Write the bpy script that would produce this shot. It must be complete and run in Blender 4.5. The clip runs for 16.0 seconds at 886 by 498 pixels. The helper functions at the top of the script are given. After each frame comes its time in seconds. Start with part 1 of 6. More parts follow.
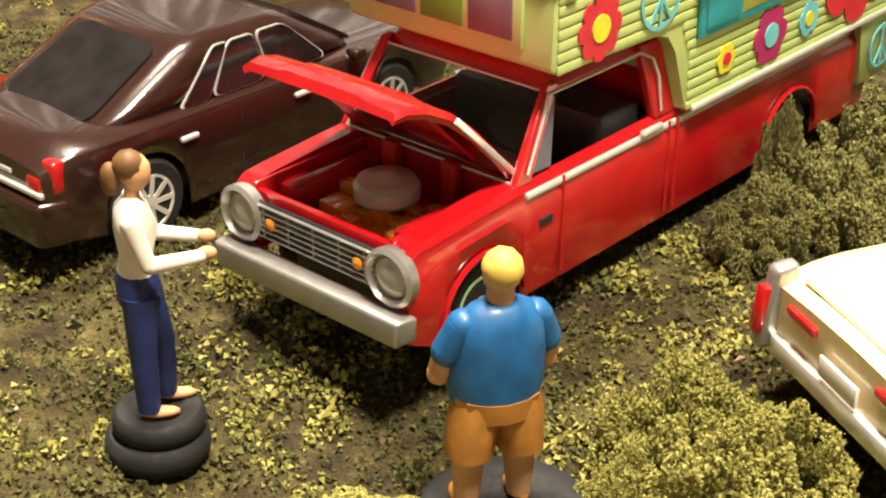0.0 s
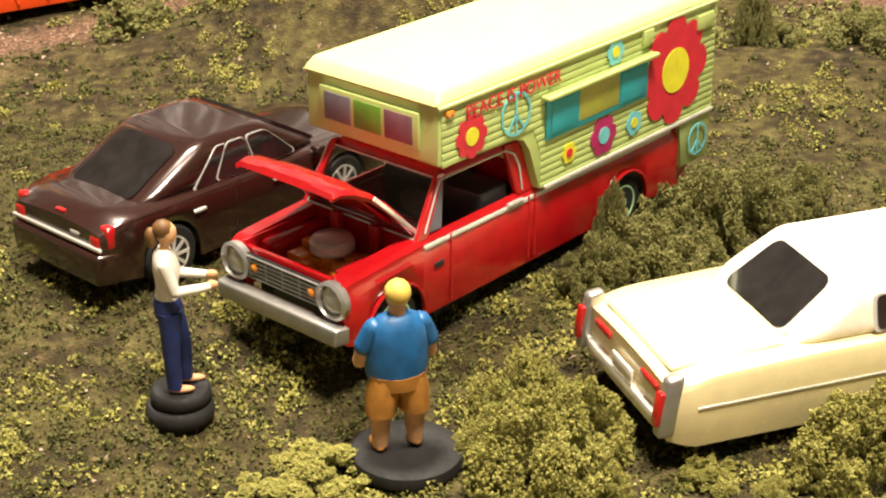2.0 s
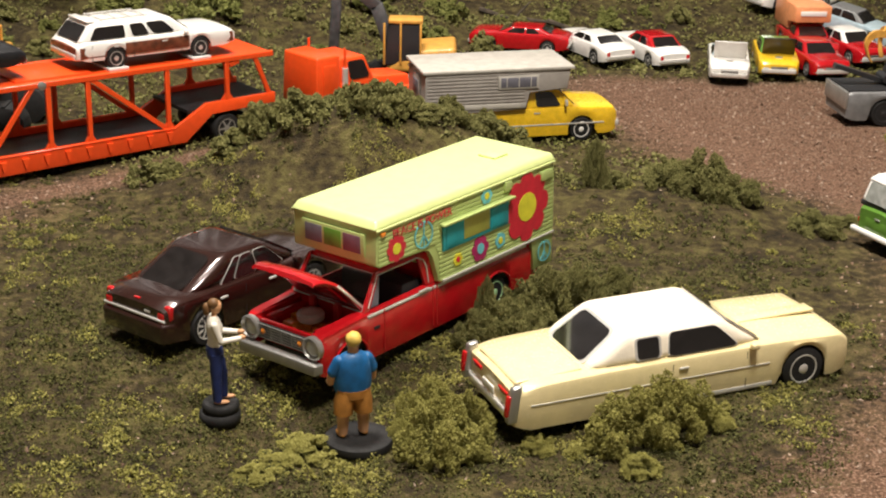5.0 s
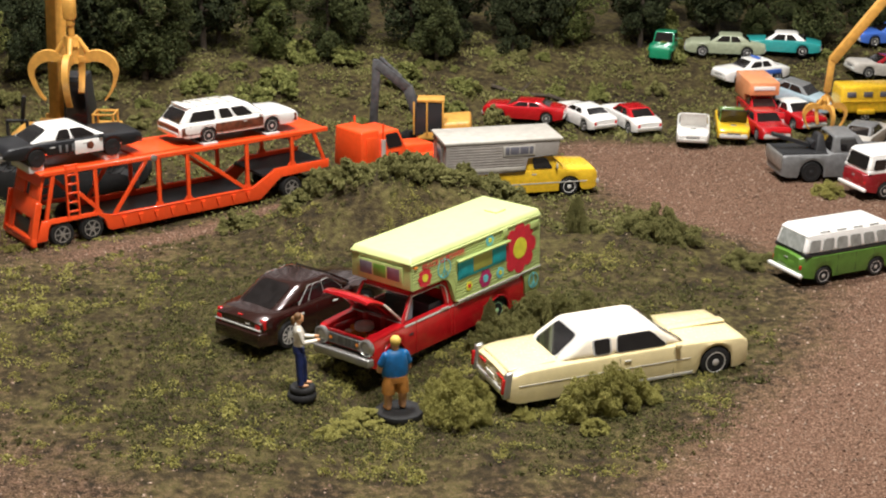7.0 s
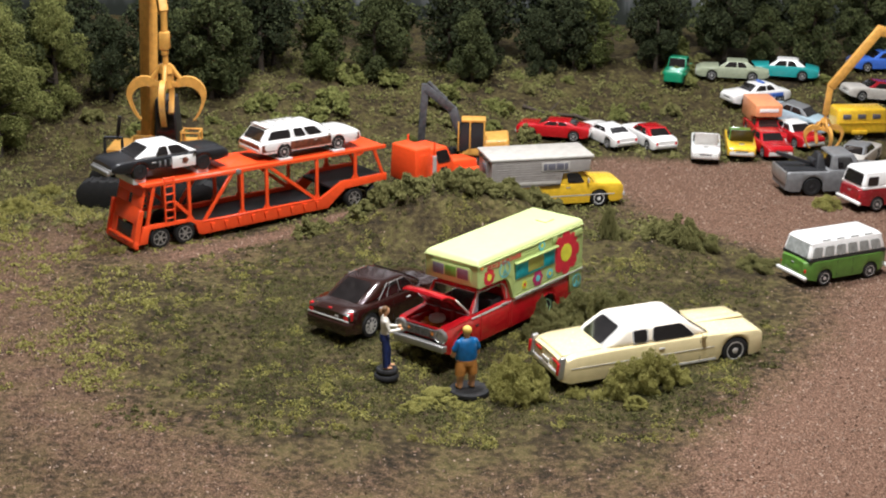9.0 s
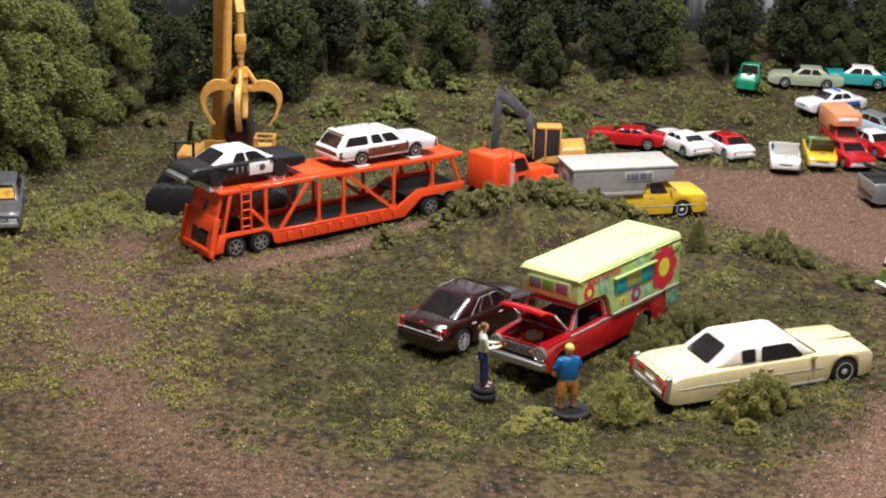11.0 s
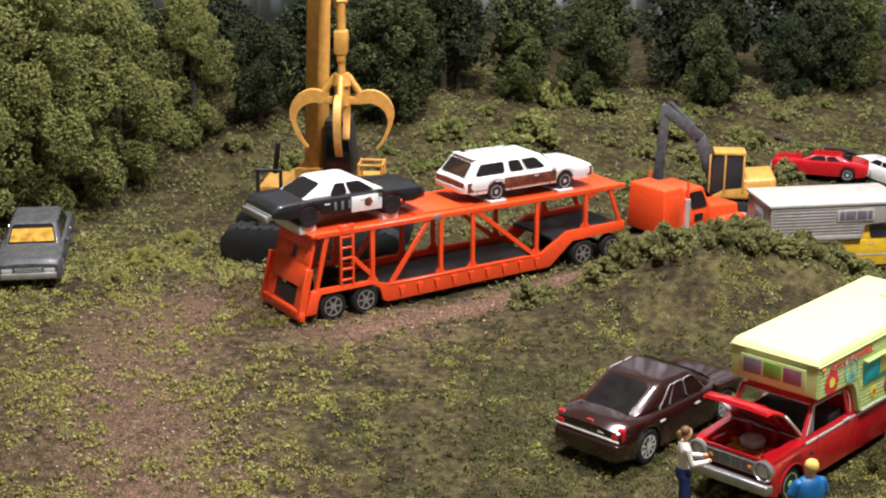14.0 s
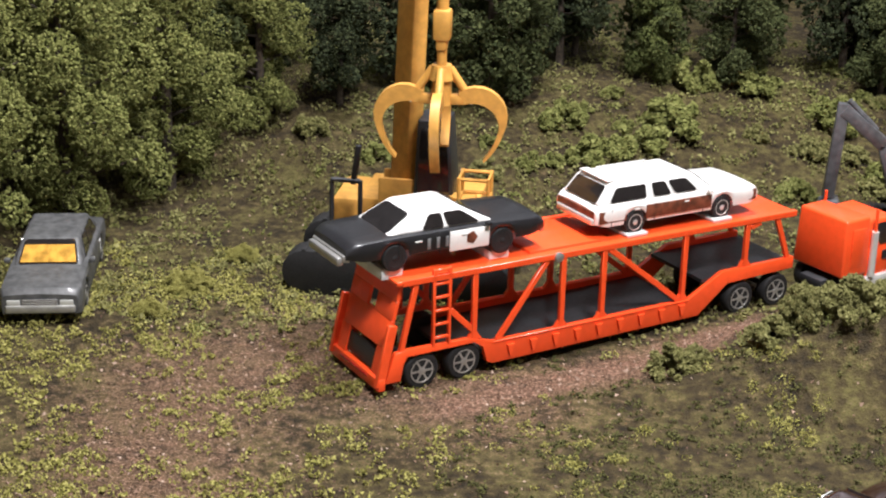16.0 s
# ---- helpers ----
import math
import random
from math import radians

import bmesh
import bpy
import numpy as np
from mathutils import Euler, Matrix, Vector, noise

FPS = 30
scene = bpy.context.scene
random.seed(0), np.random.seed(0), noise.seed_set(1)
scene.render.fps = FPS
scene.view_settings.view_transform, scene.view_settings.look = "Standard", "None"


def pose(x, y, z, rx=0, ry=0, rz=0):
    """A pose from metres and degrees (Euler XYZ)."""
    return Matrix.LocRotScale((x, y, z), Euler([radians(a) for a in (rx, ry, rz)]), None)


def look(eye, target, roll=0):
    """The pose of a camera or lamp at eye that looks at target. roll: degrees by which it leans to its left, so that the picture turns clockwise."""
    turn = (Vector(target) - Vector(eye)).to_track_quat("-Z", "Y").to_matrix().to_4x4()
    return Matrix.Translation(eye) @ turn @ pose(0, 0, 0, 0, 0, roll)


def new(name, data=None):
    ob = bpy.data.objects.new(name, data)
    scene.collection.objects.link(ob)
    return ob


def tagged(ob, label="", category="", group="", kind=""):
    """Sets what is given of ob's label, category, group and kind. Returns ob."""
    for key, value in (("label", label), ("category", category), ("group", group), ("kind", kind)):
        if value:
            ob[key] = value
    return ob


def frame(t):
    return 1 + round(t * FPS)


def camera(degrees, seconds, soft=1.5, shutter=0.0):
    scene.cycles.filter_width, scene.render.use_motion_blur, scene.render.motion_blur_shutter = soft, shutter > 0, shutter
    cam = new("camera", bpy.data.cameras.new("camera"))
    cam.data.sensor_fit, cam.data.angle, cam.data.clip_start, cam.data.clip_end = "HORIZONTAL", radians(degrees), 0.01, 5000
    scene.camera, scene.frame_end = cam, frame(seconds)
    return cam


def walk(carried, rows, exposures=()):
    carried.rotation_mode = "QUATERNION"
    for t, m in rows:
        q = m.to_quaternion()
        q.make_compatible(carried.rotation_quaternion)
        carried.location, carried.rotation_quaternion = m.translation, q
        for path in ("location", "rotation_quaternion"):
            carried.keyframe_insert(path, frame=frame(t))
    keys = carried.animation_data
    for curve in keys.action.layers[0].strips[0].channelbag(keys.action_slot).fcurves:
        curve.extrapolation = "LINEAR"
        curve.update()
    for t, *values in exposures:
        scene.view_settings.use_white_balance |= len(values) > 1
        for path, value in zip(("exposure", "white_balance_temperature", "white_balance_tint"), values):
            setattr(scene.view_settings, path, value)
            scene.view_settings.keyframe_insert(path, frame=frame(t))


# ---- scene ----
K = 1 / 64  # the toys and their plan are given in metres of the real vehicles, built at 1:64
cam = camera(32.0, 16.0, soft=2.1)
PATH = [  # seconds, x, y, z, yaw, pitch, roll
    (0.0, -1.001, 13.221, 7.234, 2.59, -27.83, 1.21),
    (0.5, -0.858, 11.858, 7.924, 2.52, -27.01, 1.28),
    (1.0, -0.656, 10.352, 8.558, 2.57, -26.38, 1.25),
    (1.5, -0.250, 8.794, 9.283, 2.82, -26.03, 1.09),
    (2.0, 0.319, 7.092, 10.105, 2.82, -25.54, 0.67),
    (2.5, 0.692, 5.357, 10.942, 2.51, -24.91, 0.68),
    (3.0, 0.863, 3.293, 11.658, 1.50, -23.98, 0.88),
    (3.5, 0.797, 1.301, 12.435, 0.63, -23.05, 1.14),
    (4.0, 0.760, -0.903, 13.252, -0.00, -22.27, 1.26),
    (6.5, 1.029, -13.517, 17.281, 0.64, -19.31, 0.74),
    (7.0, 1.151, -17.927, 18.994, 1.13, -19.25, 0.54),
    (7.5, 0.859, -22.838, 20.706, 1.13, -19.16, 0.62),
    (8.0, 0.223, -25.562, 21.639, 0.88, -19.22, 0.77),
    (8.5, -0.560, -25.685, 21.666, 0.71, -19.23, 0.95),
    (9.0, -1.374, -25.853, 21.685, 0.61, -19.08, 1.07),
    (11.5, -4.663, -21.880, 20.987, 1.37, -18.99, 1.55),
    (12.0, -4.788, -19.215, 20.082, 2.09, -18.73, 1.24),
    (12.5, -5.131, -16.739, 19.087, 2.90, -18.33, 1.00),
    (13.0, -5.821, -14.622, 18.505, 3.41, -18.08, 0.93),
    (13.5, -6.323, -11.940, 17.775, 4.28, -17.92, 0.73),
    (14.0, -6.558, -9.182, 17.065, 5.09, -17.78, 0.49),
    (14.5, -7.129, -6.068, 17.022, 5.82, -18.45, 0.77),
    (15.0, -7.625, -3.237, 17.007, 6.55, -19.26, 1.08),
    (15.5, -8.058, -0.287, 16.836, 7.29, -20.13, 1.23),
    (16.0, -8.664, 2.294, 16.569, 8.30, -20.69, 1.38),
]
EXPO = [(0.0, 0.95, 7000, 9), (1.0, 0.92, 7050, 9), (2.0, 0.8, 7000, 9), (3.0, 0.34, 6800, 10), (3.5, 0.14, 6700, 10), (4.2, 0.03, 6500, 11), (6.5, 0.1, 6000, 10), (9.0, 0.12, 5500, 11), (12.5, 0.14, 5500, 12), (14.5, 0.36, 5550, 13), (16.0, 0.4, 5550, 13)]
walk(cam, [(t, pose(x * K, y * K, z * K, 90 + p, 0, w) @ pose(0, 0, 0, 0, 0, r)) for t, x, y, z, w, p, r in PATH], EXPO)

# ---- room light: two warm ceiling lamps over the table and the dim room ----
world = bpy.data.worlds.new("room")
scene.world = world
world.use_nodes = True
world.node_tree.nodes["Background"].inputs[0].default_value = (1.0, 0.86, 0.7, 1)
world.node_tree.nodes["Background"].inputs[1].default_value = 0.12


def ceiling_lamp(x, y, z, size, watts, tx, ty):
    data = bpy.data.lights.new("ceiling_lamp_light", "AREA")
    data.shape, data.size, data.energy, data.color = "DISK", size, watts, (1.0, 0.91, 0.79)
    ob = new("ceiling_lamp_light", data)
    ob.matrix_world = look((x * K, y * K, z * K), (tx * K, ty * K, 0))


ceiling_lamp(-8, 40, 66, 0.2, 14.5, -1, 34)
ceiling_lamp(8, 10, 58, 0.2, 12.5, 1, 34)


# ---- materials ----
def nodes_of(name):
    m = bpy.data.materials.new(name)
    m.use_nodes = True
    nt = m.node_tree
    return m, nt, nt.nodes["Principled BSDF"]


def link_noise(nt, scale, detail=4.0, coord="Object"):
    tc = nt.nodes.new("ShaderNodeTexCoord")
    n = nt.nodes.new("ShaderNodeTexNoise")
    n.inputs["Scale"].default_value, n.inputs["Detail"].default_value = scale, detail
    nt.links.new(tc.outputs[coord], n.inputs["Vector"])
    return n


def ramp(nt, src, stops):
    r = nt.nodes.new("ShaderNodeValToRGB")
    while len(r.color_ramp.elements) < len(stops):
        r.color_ramp.elements.new(0.5)
    for e, (p, c) in zip(r.color_ramp.elements, stops):
        e.position, e.color = p, (*c, 1)
    nt.links.new(src, r.inputs[0])
    return r


def bump(nt, src, bsdf, strength, dist):
    b = nt.nodes.new("ShaderNodeBump")
    b.inputs["Strength"].default_value, b.inputs["Distance"].default_value = strength, dist
    nt.links.new(src, b.inputs["Height"])
    nt.links.new(b.outputs[0], bsdf.inputs["Normal"])


def paint(name, col, rough=0.28, coat=0.5, metal=0.0, vary=0.12, grain=0.02):
    """Enamel on die-cast metal: slight unevenness of colour and gloss, a fine orange-peel."""
    m, nt, b = nodes_of(name)
    n = link_noise(nt, 260, 5)
    lo = tuple(c * (1 - vary) for c in col)
    hi = tuple(min(1, c * (1 + vary * 0.6)) for c in col)
    r = ramp(nt, n.outputs[0], [(0.35, lo), (0.65, hi)])
    nt.links.new(r.outputs[0], b.inputs["Base Color"])
    b.inputs["Metallic"].default_value = metal
    b.inputs["Coat Weight"].default_value, b.inputs["Coat Roughness"].default_value = coat, 0.08
    n2 = link_noise(nt, 900, 3)
    mr = nt.nodes.new("ShaderNodeMapRange")
    mr.inputs[3].default_value, mr.inputs[4].default_value = rough * 0.75, rough * 1.3
    nt.links.new(n2.outputs[0], mr.inputs[0])
    nt.links.new(mr.outputs[0], b.inputs["Roughness"])
    n3 = link_noise(nt, 1500, 2)
    bump(nt, n3.outputs[0], b, grain * 5, 0.0002)
    return m


def flock(name, lo, mid, hi, rough=0.95):
    """Ground foam: dyed crumbs, each crumb its own shade."""
    m, nt, b = nodes_of(name)
    g = nt.nodes.new("ShaderNodeNewGeometry")
    r = ramp(nt, g.outputs["Random Per Island"], [(0.0, lo), (0.5, mid), (1.0, hi)])
    n = link_noise(nt, 90, 3)
    mix = nt.nodes.new("ShaderNodeMix")
    mix.data_type, mix.blend_type = "RGBA", "MULTIPLY"
    mix.inputs[0].default_value = 0.6
    r2 = ramp(nt, n.outputs[0], [(0.3, (0.62, 0.62, 0.6)), (0.7, (1, 1, 1))])
    nt.links.new(r.outputs[0], mix.inputs[6])
    nt.links.new(r2.outputs[0], mix.inputs[7])
    nt.links.new(mix.outputs[2], b.inputs["Base Color"])
    b.inputs["Roughness"].default_value = rough
    b.inputs["Specular IOR Level"].default_value = 0.15
    return m


RED = paint("red_enamel", (0.43, 0.007, 0.011), 0.22, 0.7)
MAROON = paint("maroon_enamel", (0.26, 0.008, 0.014), 0.25, 0.6)
RED_IN = paint("red_inner", (0.45, 0.012, 0.012), 0.4, 0.2)
BROWN = paint("brown_metallic", (0.03, 0.0105, 0.008), 0.22, 1.0, 0.25)
CREAM = paint("cream_enamel", (0.78, 0.66, 0.36), 0.25, 0.6, 0, 0.05)
VINYL = paint("white_vinyl", (0.82, 0.74, 0.6), 0.55, 0.05, 0, 0.05, 0.08)
WHITE = paint("white_enamel", (0.82, 0.8, 0.76), 0.3, 0.5, 0, 0.05)
BLACK = paint("black_enamel", (0.012, 0.012, 0.014), 0.38, 0.2)
WOOD = paint("wood_print", (0.16, 0.05, 0.025), 0.4, 0.2, 0, 0.5)
ORANGE = paint("orange_plastic", (0.9, 0.085, 0.012), 0.35, 0.25, 0, 0.06)
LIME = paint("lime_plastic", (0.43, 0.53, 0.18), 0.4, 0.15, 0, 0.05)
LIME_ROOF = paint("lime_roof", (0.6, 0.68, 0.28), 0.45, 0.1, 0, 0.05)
GREYCAMP = paint("grey_plastic", (0.33, 0.3, 0.27), 0.5, 0.1, 0, 0.1)
CAMPROOF = paint("pale_grey_roof", (0.46, 0.43, 0.38), 0.5, 0.1)
YELLOW = paint("yellow_enamel", (0.8, 0.5, 0.02), 0.28, 0.5)
GOLD = paint("construction_yellow", (0.64, 0.33, 0.06), 0.45, 0.15, 0, 0.15)
GREEN = paint("green_enamel", (0.1, 0.22, 0.03), 0.3, 0.5)
TEALP = paint("teal_enamel", (0.03, 0.28, 0.27), 0.35, 0.4)
DKGREEN = paint("emerald_enamel", (0.01, 0.2, 0.09), 0.35, 0.4)
BLUEP = paint("blue_enamel", (0.06, 0.15, 0.55), 0.3, 0.5)
SAGE = paint("sage_enamel", (0.3, 0.33, 0.22), 0.4, 0.3)
GREY = paint("grey_enamel", (0.17, 0.17, 0.17), 0.45, 0.2, 0, 0.2)
DUSTY = paint("weathered_grey_enamel", (0.085, 0.085, 0.084), 0.55, 0.1, 0.1, 0.35)
DGREY = paint("gunmetal", (0.1, 0.1, 0.105), 0.5, 0.1, 0.3, 0.3)
SALMON = paint("salmon_plastic", (0.75, 0.3, 0.13), 0.45, 0.1)
PALEBLUE = paint("pale_blue_enamel", (0.35, 0.45, 0.5), 0.4, 0.2)
RUBBER = paint("black_rubber", (0.009, 0.0085, 0.0085), 0.72, 0.0, 0, 0.3, 0.06)
CHROME = paint("chrome", (0.8, 0.78, 0.74), 0.2, 0.4, 0.45, 0.08)
SILVER = paint("silver_paint", (0.45, 0.44, 0.42), 0.38, 0.1, 0.75, 0.1)
ALLOY = paint("grey_alloy", (0.4, 0.39, 0.36), 0.4, 0.0, 0.6, 0.15)
SATIN = paint("satin_silver", (0.55, 0.54, 0.52), 0.35, 0.2, 0.3, 0.15)
TAIL = paint("red_lens", (0.5, 0.01, 0.012), 0.15, 0.8)
AMBER = paint("amber_lens", (0.75, 0.25, 0.03), 0.25, 0.5)
LENS = paint("clear_lens", (0.6, 0.6, 0.56), 0.12, 0.8, 0.3)
DARK = paint("dark_plastic", (0.02, 0.02, 0.022), 0.5, 0.1)
GLASS = paint("tinted_glazing", (0.014, 0.012, 0.012), 0.07, 1.0, 0, 0.3, 0.0)
PALEGLASS = paint("pale_glazing", (0.3, 0.31, 0.29), 0.08, 1.0, 0, 0.25, 0.0)
AMBERGLASS = paint("amber_glazing", (0.5, 0.27, 0.04), 0.1, 1.0, 0, 0.4, 0.0)
TEAL = paint("teal_paint", (0.02, 0.36, 0.42), 0.45, 0.1)
SKYBLUE = paint("sky_blue_print", (0.16, 0.55, 0.6), 0.5, 0.05)
PRINTRED = paint("red_print", (0.6, 0.02, 0.04), 0.5, 0.05)
PRINTMAG = paint("magenta_print", (0.4, 0.02, 0.12), 0.5, 0.05)
PRINTYEL = paint("yellow_print", (0.72, 0.68, 0.04), 0.5, 0.05)
OLIVEPANE = paint("olive_pane", (0.4, 0.42, 0.08), 0.3, 0.3)
GREYPANE = paint("grey_pane", (0.14, 0.135, 0.16), 0.55, 0.0)
GREENPANE = paint("green_pane", (0.12, 0.3, 0.03), 0.55, 0.0)
MAUVEPANE = paint("mauve_pane", (0.2, 0.1, 0.13), 0.55, 0.0)
SKIN = paint("painted_tan", (0.62, 0.33, 0.16), 0.6, 0.0)
HAIRB = paint("painted_brown", (0.16, 0.075, 0.02), 0.6, 0.0, 0, 0.4)
HAIRY = paint("painted_blond", (0.72, 0.5, 0.1), 0.6, 0.0, 0, 0.2)
SHIRTW = paint("painted_white", (0.75, 0.7, 0.6), 0.65, 0.0)
SHIRTB = paint("painted_blue", (0.006, 0.1, 0.27), 0.5, 0.1, 0, 0.25)
JEANS = paint("painted_navy", (0.012, 0.025, 0.12), 0.6, 0.0, 0, 0.3)
SHORTS = paint("painted_ochre", (0.45, 0.19, 0.035), 0.6, 0.0, 0, 0.25)
MINT = paint("mint_wheel", (0.3, 0.5, 0.25), 0.4, 0.2)
BARK = paint("bark", (0.06, 0.045, 0.03), 0.9, 0.0, 0, 0.5, 0.1)
PLASTER = paint("wall_paint", (0.78, 0.74, 0.68), 0.9, 0.0)
CLEAR = paint("clear_plastic", (0.6, 0.6, 0.58), 0.2, 0.5, 0.0)
def clear_glass():
    m, nt, b = nodes_of("clear_glass")
    b.inputs["Base Color"].default_value = (0.75, 0.76, 0.74, 1)
    b.inputs["Transmission Weight"].default_value, b.inputs["Roughness"].default_value, b.inputs["IOR"].default_value = 1.0, 0.03, 1.35
    return m


CLEARGLASS = clear_glass()
F_LIGHT = flock("light_green_foam", (0.18, 0.17, 0.038), (0.27, 0.25, 0.066), (0.37, 0.34, 0.11))
F_MID = flock("olive_foam", (0.115, 0.112, 0.034), (0.175, 0.167, 0.058), (0.245, 0.23, 0.09))
F_DARK = flock("dark_green_foam", (0.017, 0.022, 0.01), (0.032, 0.04, 0.017), (0.055, 0.063, 0.026))
F_TREE = flock("tree_foam", (0.055, 0.068, 0.018), (0.09, 0.105, 0.03), (0.145, 0.16, 0.05))
F_MIDTREE = flock("mid_tree_foam", (0.032, 0.04, 0.014), (0.056, 0.066, 0.023), (0.09, 0.1, 0.036))
F_LEAF = flock("leaf_foam", (0.1, 0.11, 0.028), (0.165, 0.172, 0.048), (0.24, 0.245, 0.08))
F_TURF = flock("turf_foam", (0.05, 0.05, 0.018), (0.085, 0.085, 0.028), (0.14, 0.135, 0.045))
F_STONE = flock("fine_ballast", (0.1, 0.06, 0.04), (0.24, 0.155, 0.11), (0.46, 0.35, 0.27))


def ground_material():
    m, nt, b = nodes_of("scenic_ground")
    att = nt.nodes.new("ShaderNodeAttribute")
    att.attribute_name = "gravel"
    n1 = link_noise(nt, 48, 3)
    nm = link_noise(nt, 230, 6)
    blot = nt.nodes.new("ShaderNodeMix")
    blot.inputs[0].default_value = 0.55
    nt.links.new(n1.outputs[0], blot.inputs[2])
    nt.links.new(nm.outputs[0], blot.inputs[3])
    n2 = link_noise(nt, 950, 5)
    n3 = link_noise(nt, 2600, 3)
    turf = ramp(nt, blot.outputs[0], [(0.36, (0.024, 0.019, 0.011)), (0.46, (0.05, 0.038, 0.018)), (0.54, (0.08, 0.066, 0.026)), (0.64, (0.115, 0.104, 0.036))])
    soil = ramp(nt, n2.outputs[0], [(0.3, (0.075, 0.04, 0.026)), (0.5, (0.17, 0.096, 0.065)), (0.68, (0.33, 0.22, 0.16))])
    add = nt.nodes.new("ShaderNodeMath")
    add.operation = "MULTIPLY_ADD"
    add.inputs[1].default_value = 0.9
    mott = nt.nodes.new("ShaderNodeMath")
    mott.operation = "MULTIPLY_ADD"
    mott.inputs[1].default_value = 1.3
    nt.links.new(nm.outputs[0], mott.inputs[0])
    nt.links.new(att.outputs["Fac"], mott.inputs[2])
    less = nt.nodes.new("ShaderNodeMath")
    less.operation = "SUBTRACT"
    less.inputs[1].default_value = 0.65
    nt.links.new(mott.outputs[0], less.inputs[0])
    nt.links.new(n2.outputs[0], add.inputs[0])
    nt.links.new(less.outputs[0], add.inputs[2])
    edge = nt.nodes.new("ShaderNodeMapRange")
    edge.inputs[1].default_value, edge.inputs[2].default_value = 0.6, 1.3
    nt.links.new(add.outputs[0], edge.inputs[0])
    mix = nt.nodes.new("ShaderNodeMix")
    mix.data_type = "RGBA"
    nt.links.new(edge.outputs[0], mix.inputs[0])
    nt.links.new(turf.outputs[0], mix.inputs[6])
    nt.links.new(soil.outputs[0], mix.inputs[7])
    fine = ramp(nt, n3.outputs[0], [(0.3, (0.5, 0.48, 0.45)), (0.65, (1.15, 1.12, 1.05))])
    mul = nt.nodes.new("ShaderNodeMix")
    mul.data_type, mul.blend_type = "RGBA", "MULTIPLY"
    mul.inputs[0].default_value = 1.0
    nt.links.new(mix.outputs[2], mul.inputs[6])
    nt.links.new(fine.outputs[0], mul.inputs[7])
    nt.links.new(mul.outputs[2], b.inputs["Base Color"])
    b.inputs["Roughness"].default_value = 0.95
    b.inputs["Specular IOR Level"].default_value = 0.2
    hsum = nt.nodes.new("ShaderNodeMath")
    hsum.operation = "MULTIPLY_ADD"
    hsum.inputs[1].default_value = 1.6
    nt.links.new(nm.outputs[0], hsum.inputs[0])
    nt.links.new(n2.outputs[0], hsum.inputs[2])
    bump(nt, hsum.outputs[0], b, 1.0, 0.0016)
    return m


GROUND = ground_material()


def backdrop_material():
    """A painted wood: pale and dark upright streaks, near black towards the bottom."""
    m, nt, b = nodes_of("painted_wood_backdrop")
    tc = nt.nodes.new("ShaderNodeTexCoord")
    mp = nt.nodes.new("ShaderNodeMapping")
    mp.inputs["Scale"].default_value = (55, 1, 2.5)
    nt.links.new(tc.outputs["Object"], mp.inputs[0])
    n = nt.nodes.new("ShaderNodeTexNoise")
    n.inputs["Scale"].default_value, n.inputs["Detail"].default_value = 1.0, 6
    nt.links.new(mp.outputs[0], n.inputs["Vector"])
    r = ramp(nt, n.outputs[0], [(0.36, (0.025, 0.028, 0.026)), (0.48, (0.1, 0.105, 0.105)), (0.57, (0.42, 0.43, 0.45)), (0.68, (0.68, 0.7, 0.74))])
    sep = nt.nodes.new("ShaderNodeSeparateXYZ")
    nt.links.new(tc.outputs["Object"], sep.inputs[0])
    # by height: even dark green below, full streaks above
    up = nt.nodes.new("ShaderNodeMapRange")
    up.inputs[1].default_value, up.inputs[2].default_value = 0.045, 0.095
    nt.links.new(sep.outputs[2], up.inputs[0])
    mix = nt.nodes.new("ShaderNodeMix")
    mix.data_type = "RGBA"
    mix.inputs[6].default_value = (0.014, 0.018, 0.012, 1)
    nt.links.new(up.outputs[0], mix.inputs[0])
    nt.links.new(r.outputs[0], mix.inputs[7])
    nt.links.new(mix.outputs[2], b.inputs["Base Color"])
    b.inputs["Roughness"].default_value = 0.9
    return m


BACKDROP = backdrop_material()


# ---- mesh helpers (all in metres of the real vehicles) ----
def part(name, bm, mat, parent=None, label="", smooth=40):
    me = bpy.data.meshes.new(name)
    bmesh.ops.recalc_face_normals(bm, faces=bm.faces)
    bm.to_mesh(me)
    bm.free()
    co = np.empty(len(me.vertices) * 3)
    me.vertices.foreach_get("co", co)
    me.vertices.foreach_set("co", co * K)
    for x in (mat if isinstance(mat, (list, tuple)) else [mat]):
        me.materials.append(x)
    me.polygons.foreach_set("use_smooth", [True] * len(me.polygons))
    if smooth:
        me.set_sharp_from_angle(angle=radians(smooth))
    ob = new(name, me)
    if parent is not None:
        ob.parent = parent
    if label:
        ob["label"] = label
    return ob


def thing(name, x, y, z, yaw, label, category, group="", pitch=0, roll=0):
    ob = new(name)
    ob.empty_display_size = 0.01
    ob.matrix_world = pose(x * K, y * K, z * K, roll, pitch, yaw)
    return tagged(ob, label, category, group)


def box(bm, c, s, bevel=0.0, rot=None, seg=2):
    r = bmesh.ops.create_cube(bm, size=1)["verts"]
    m = Matrix.Translation(c) @ (rot if rot is not None else Matrix()) @ Matrix.Diagonal((*s, 1))
    bmesh.ops.transform(bm, matrix=m, verts=r)
    if bevel:
        es = list({e for v in r for e in v.link_edges})
        bmesh.ops.bevel(bm, geom=es, offset=bevel, segments=seg, affect="EDGES", profile=0.5)
    return bm


def B(c, s, bevel=0.0, rot=None, seg=2):
    return box(bmesh.new(), c, s, bevel, rot, seg)


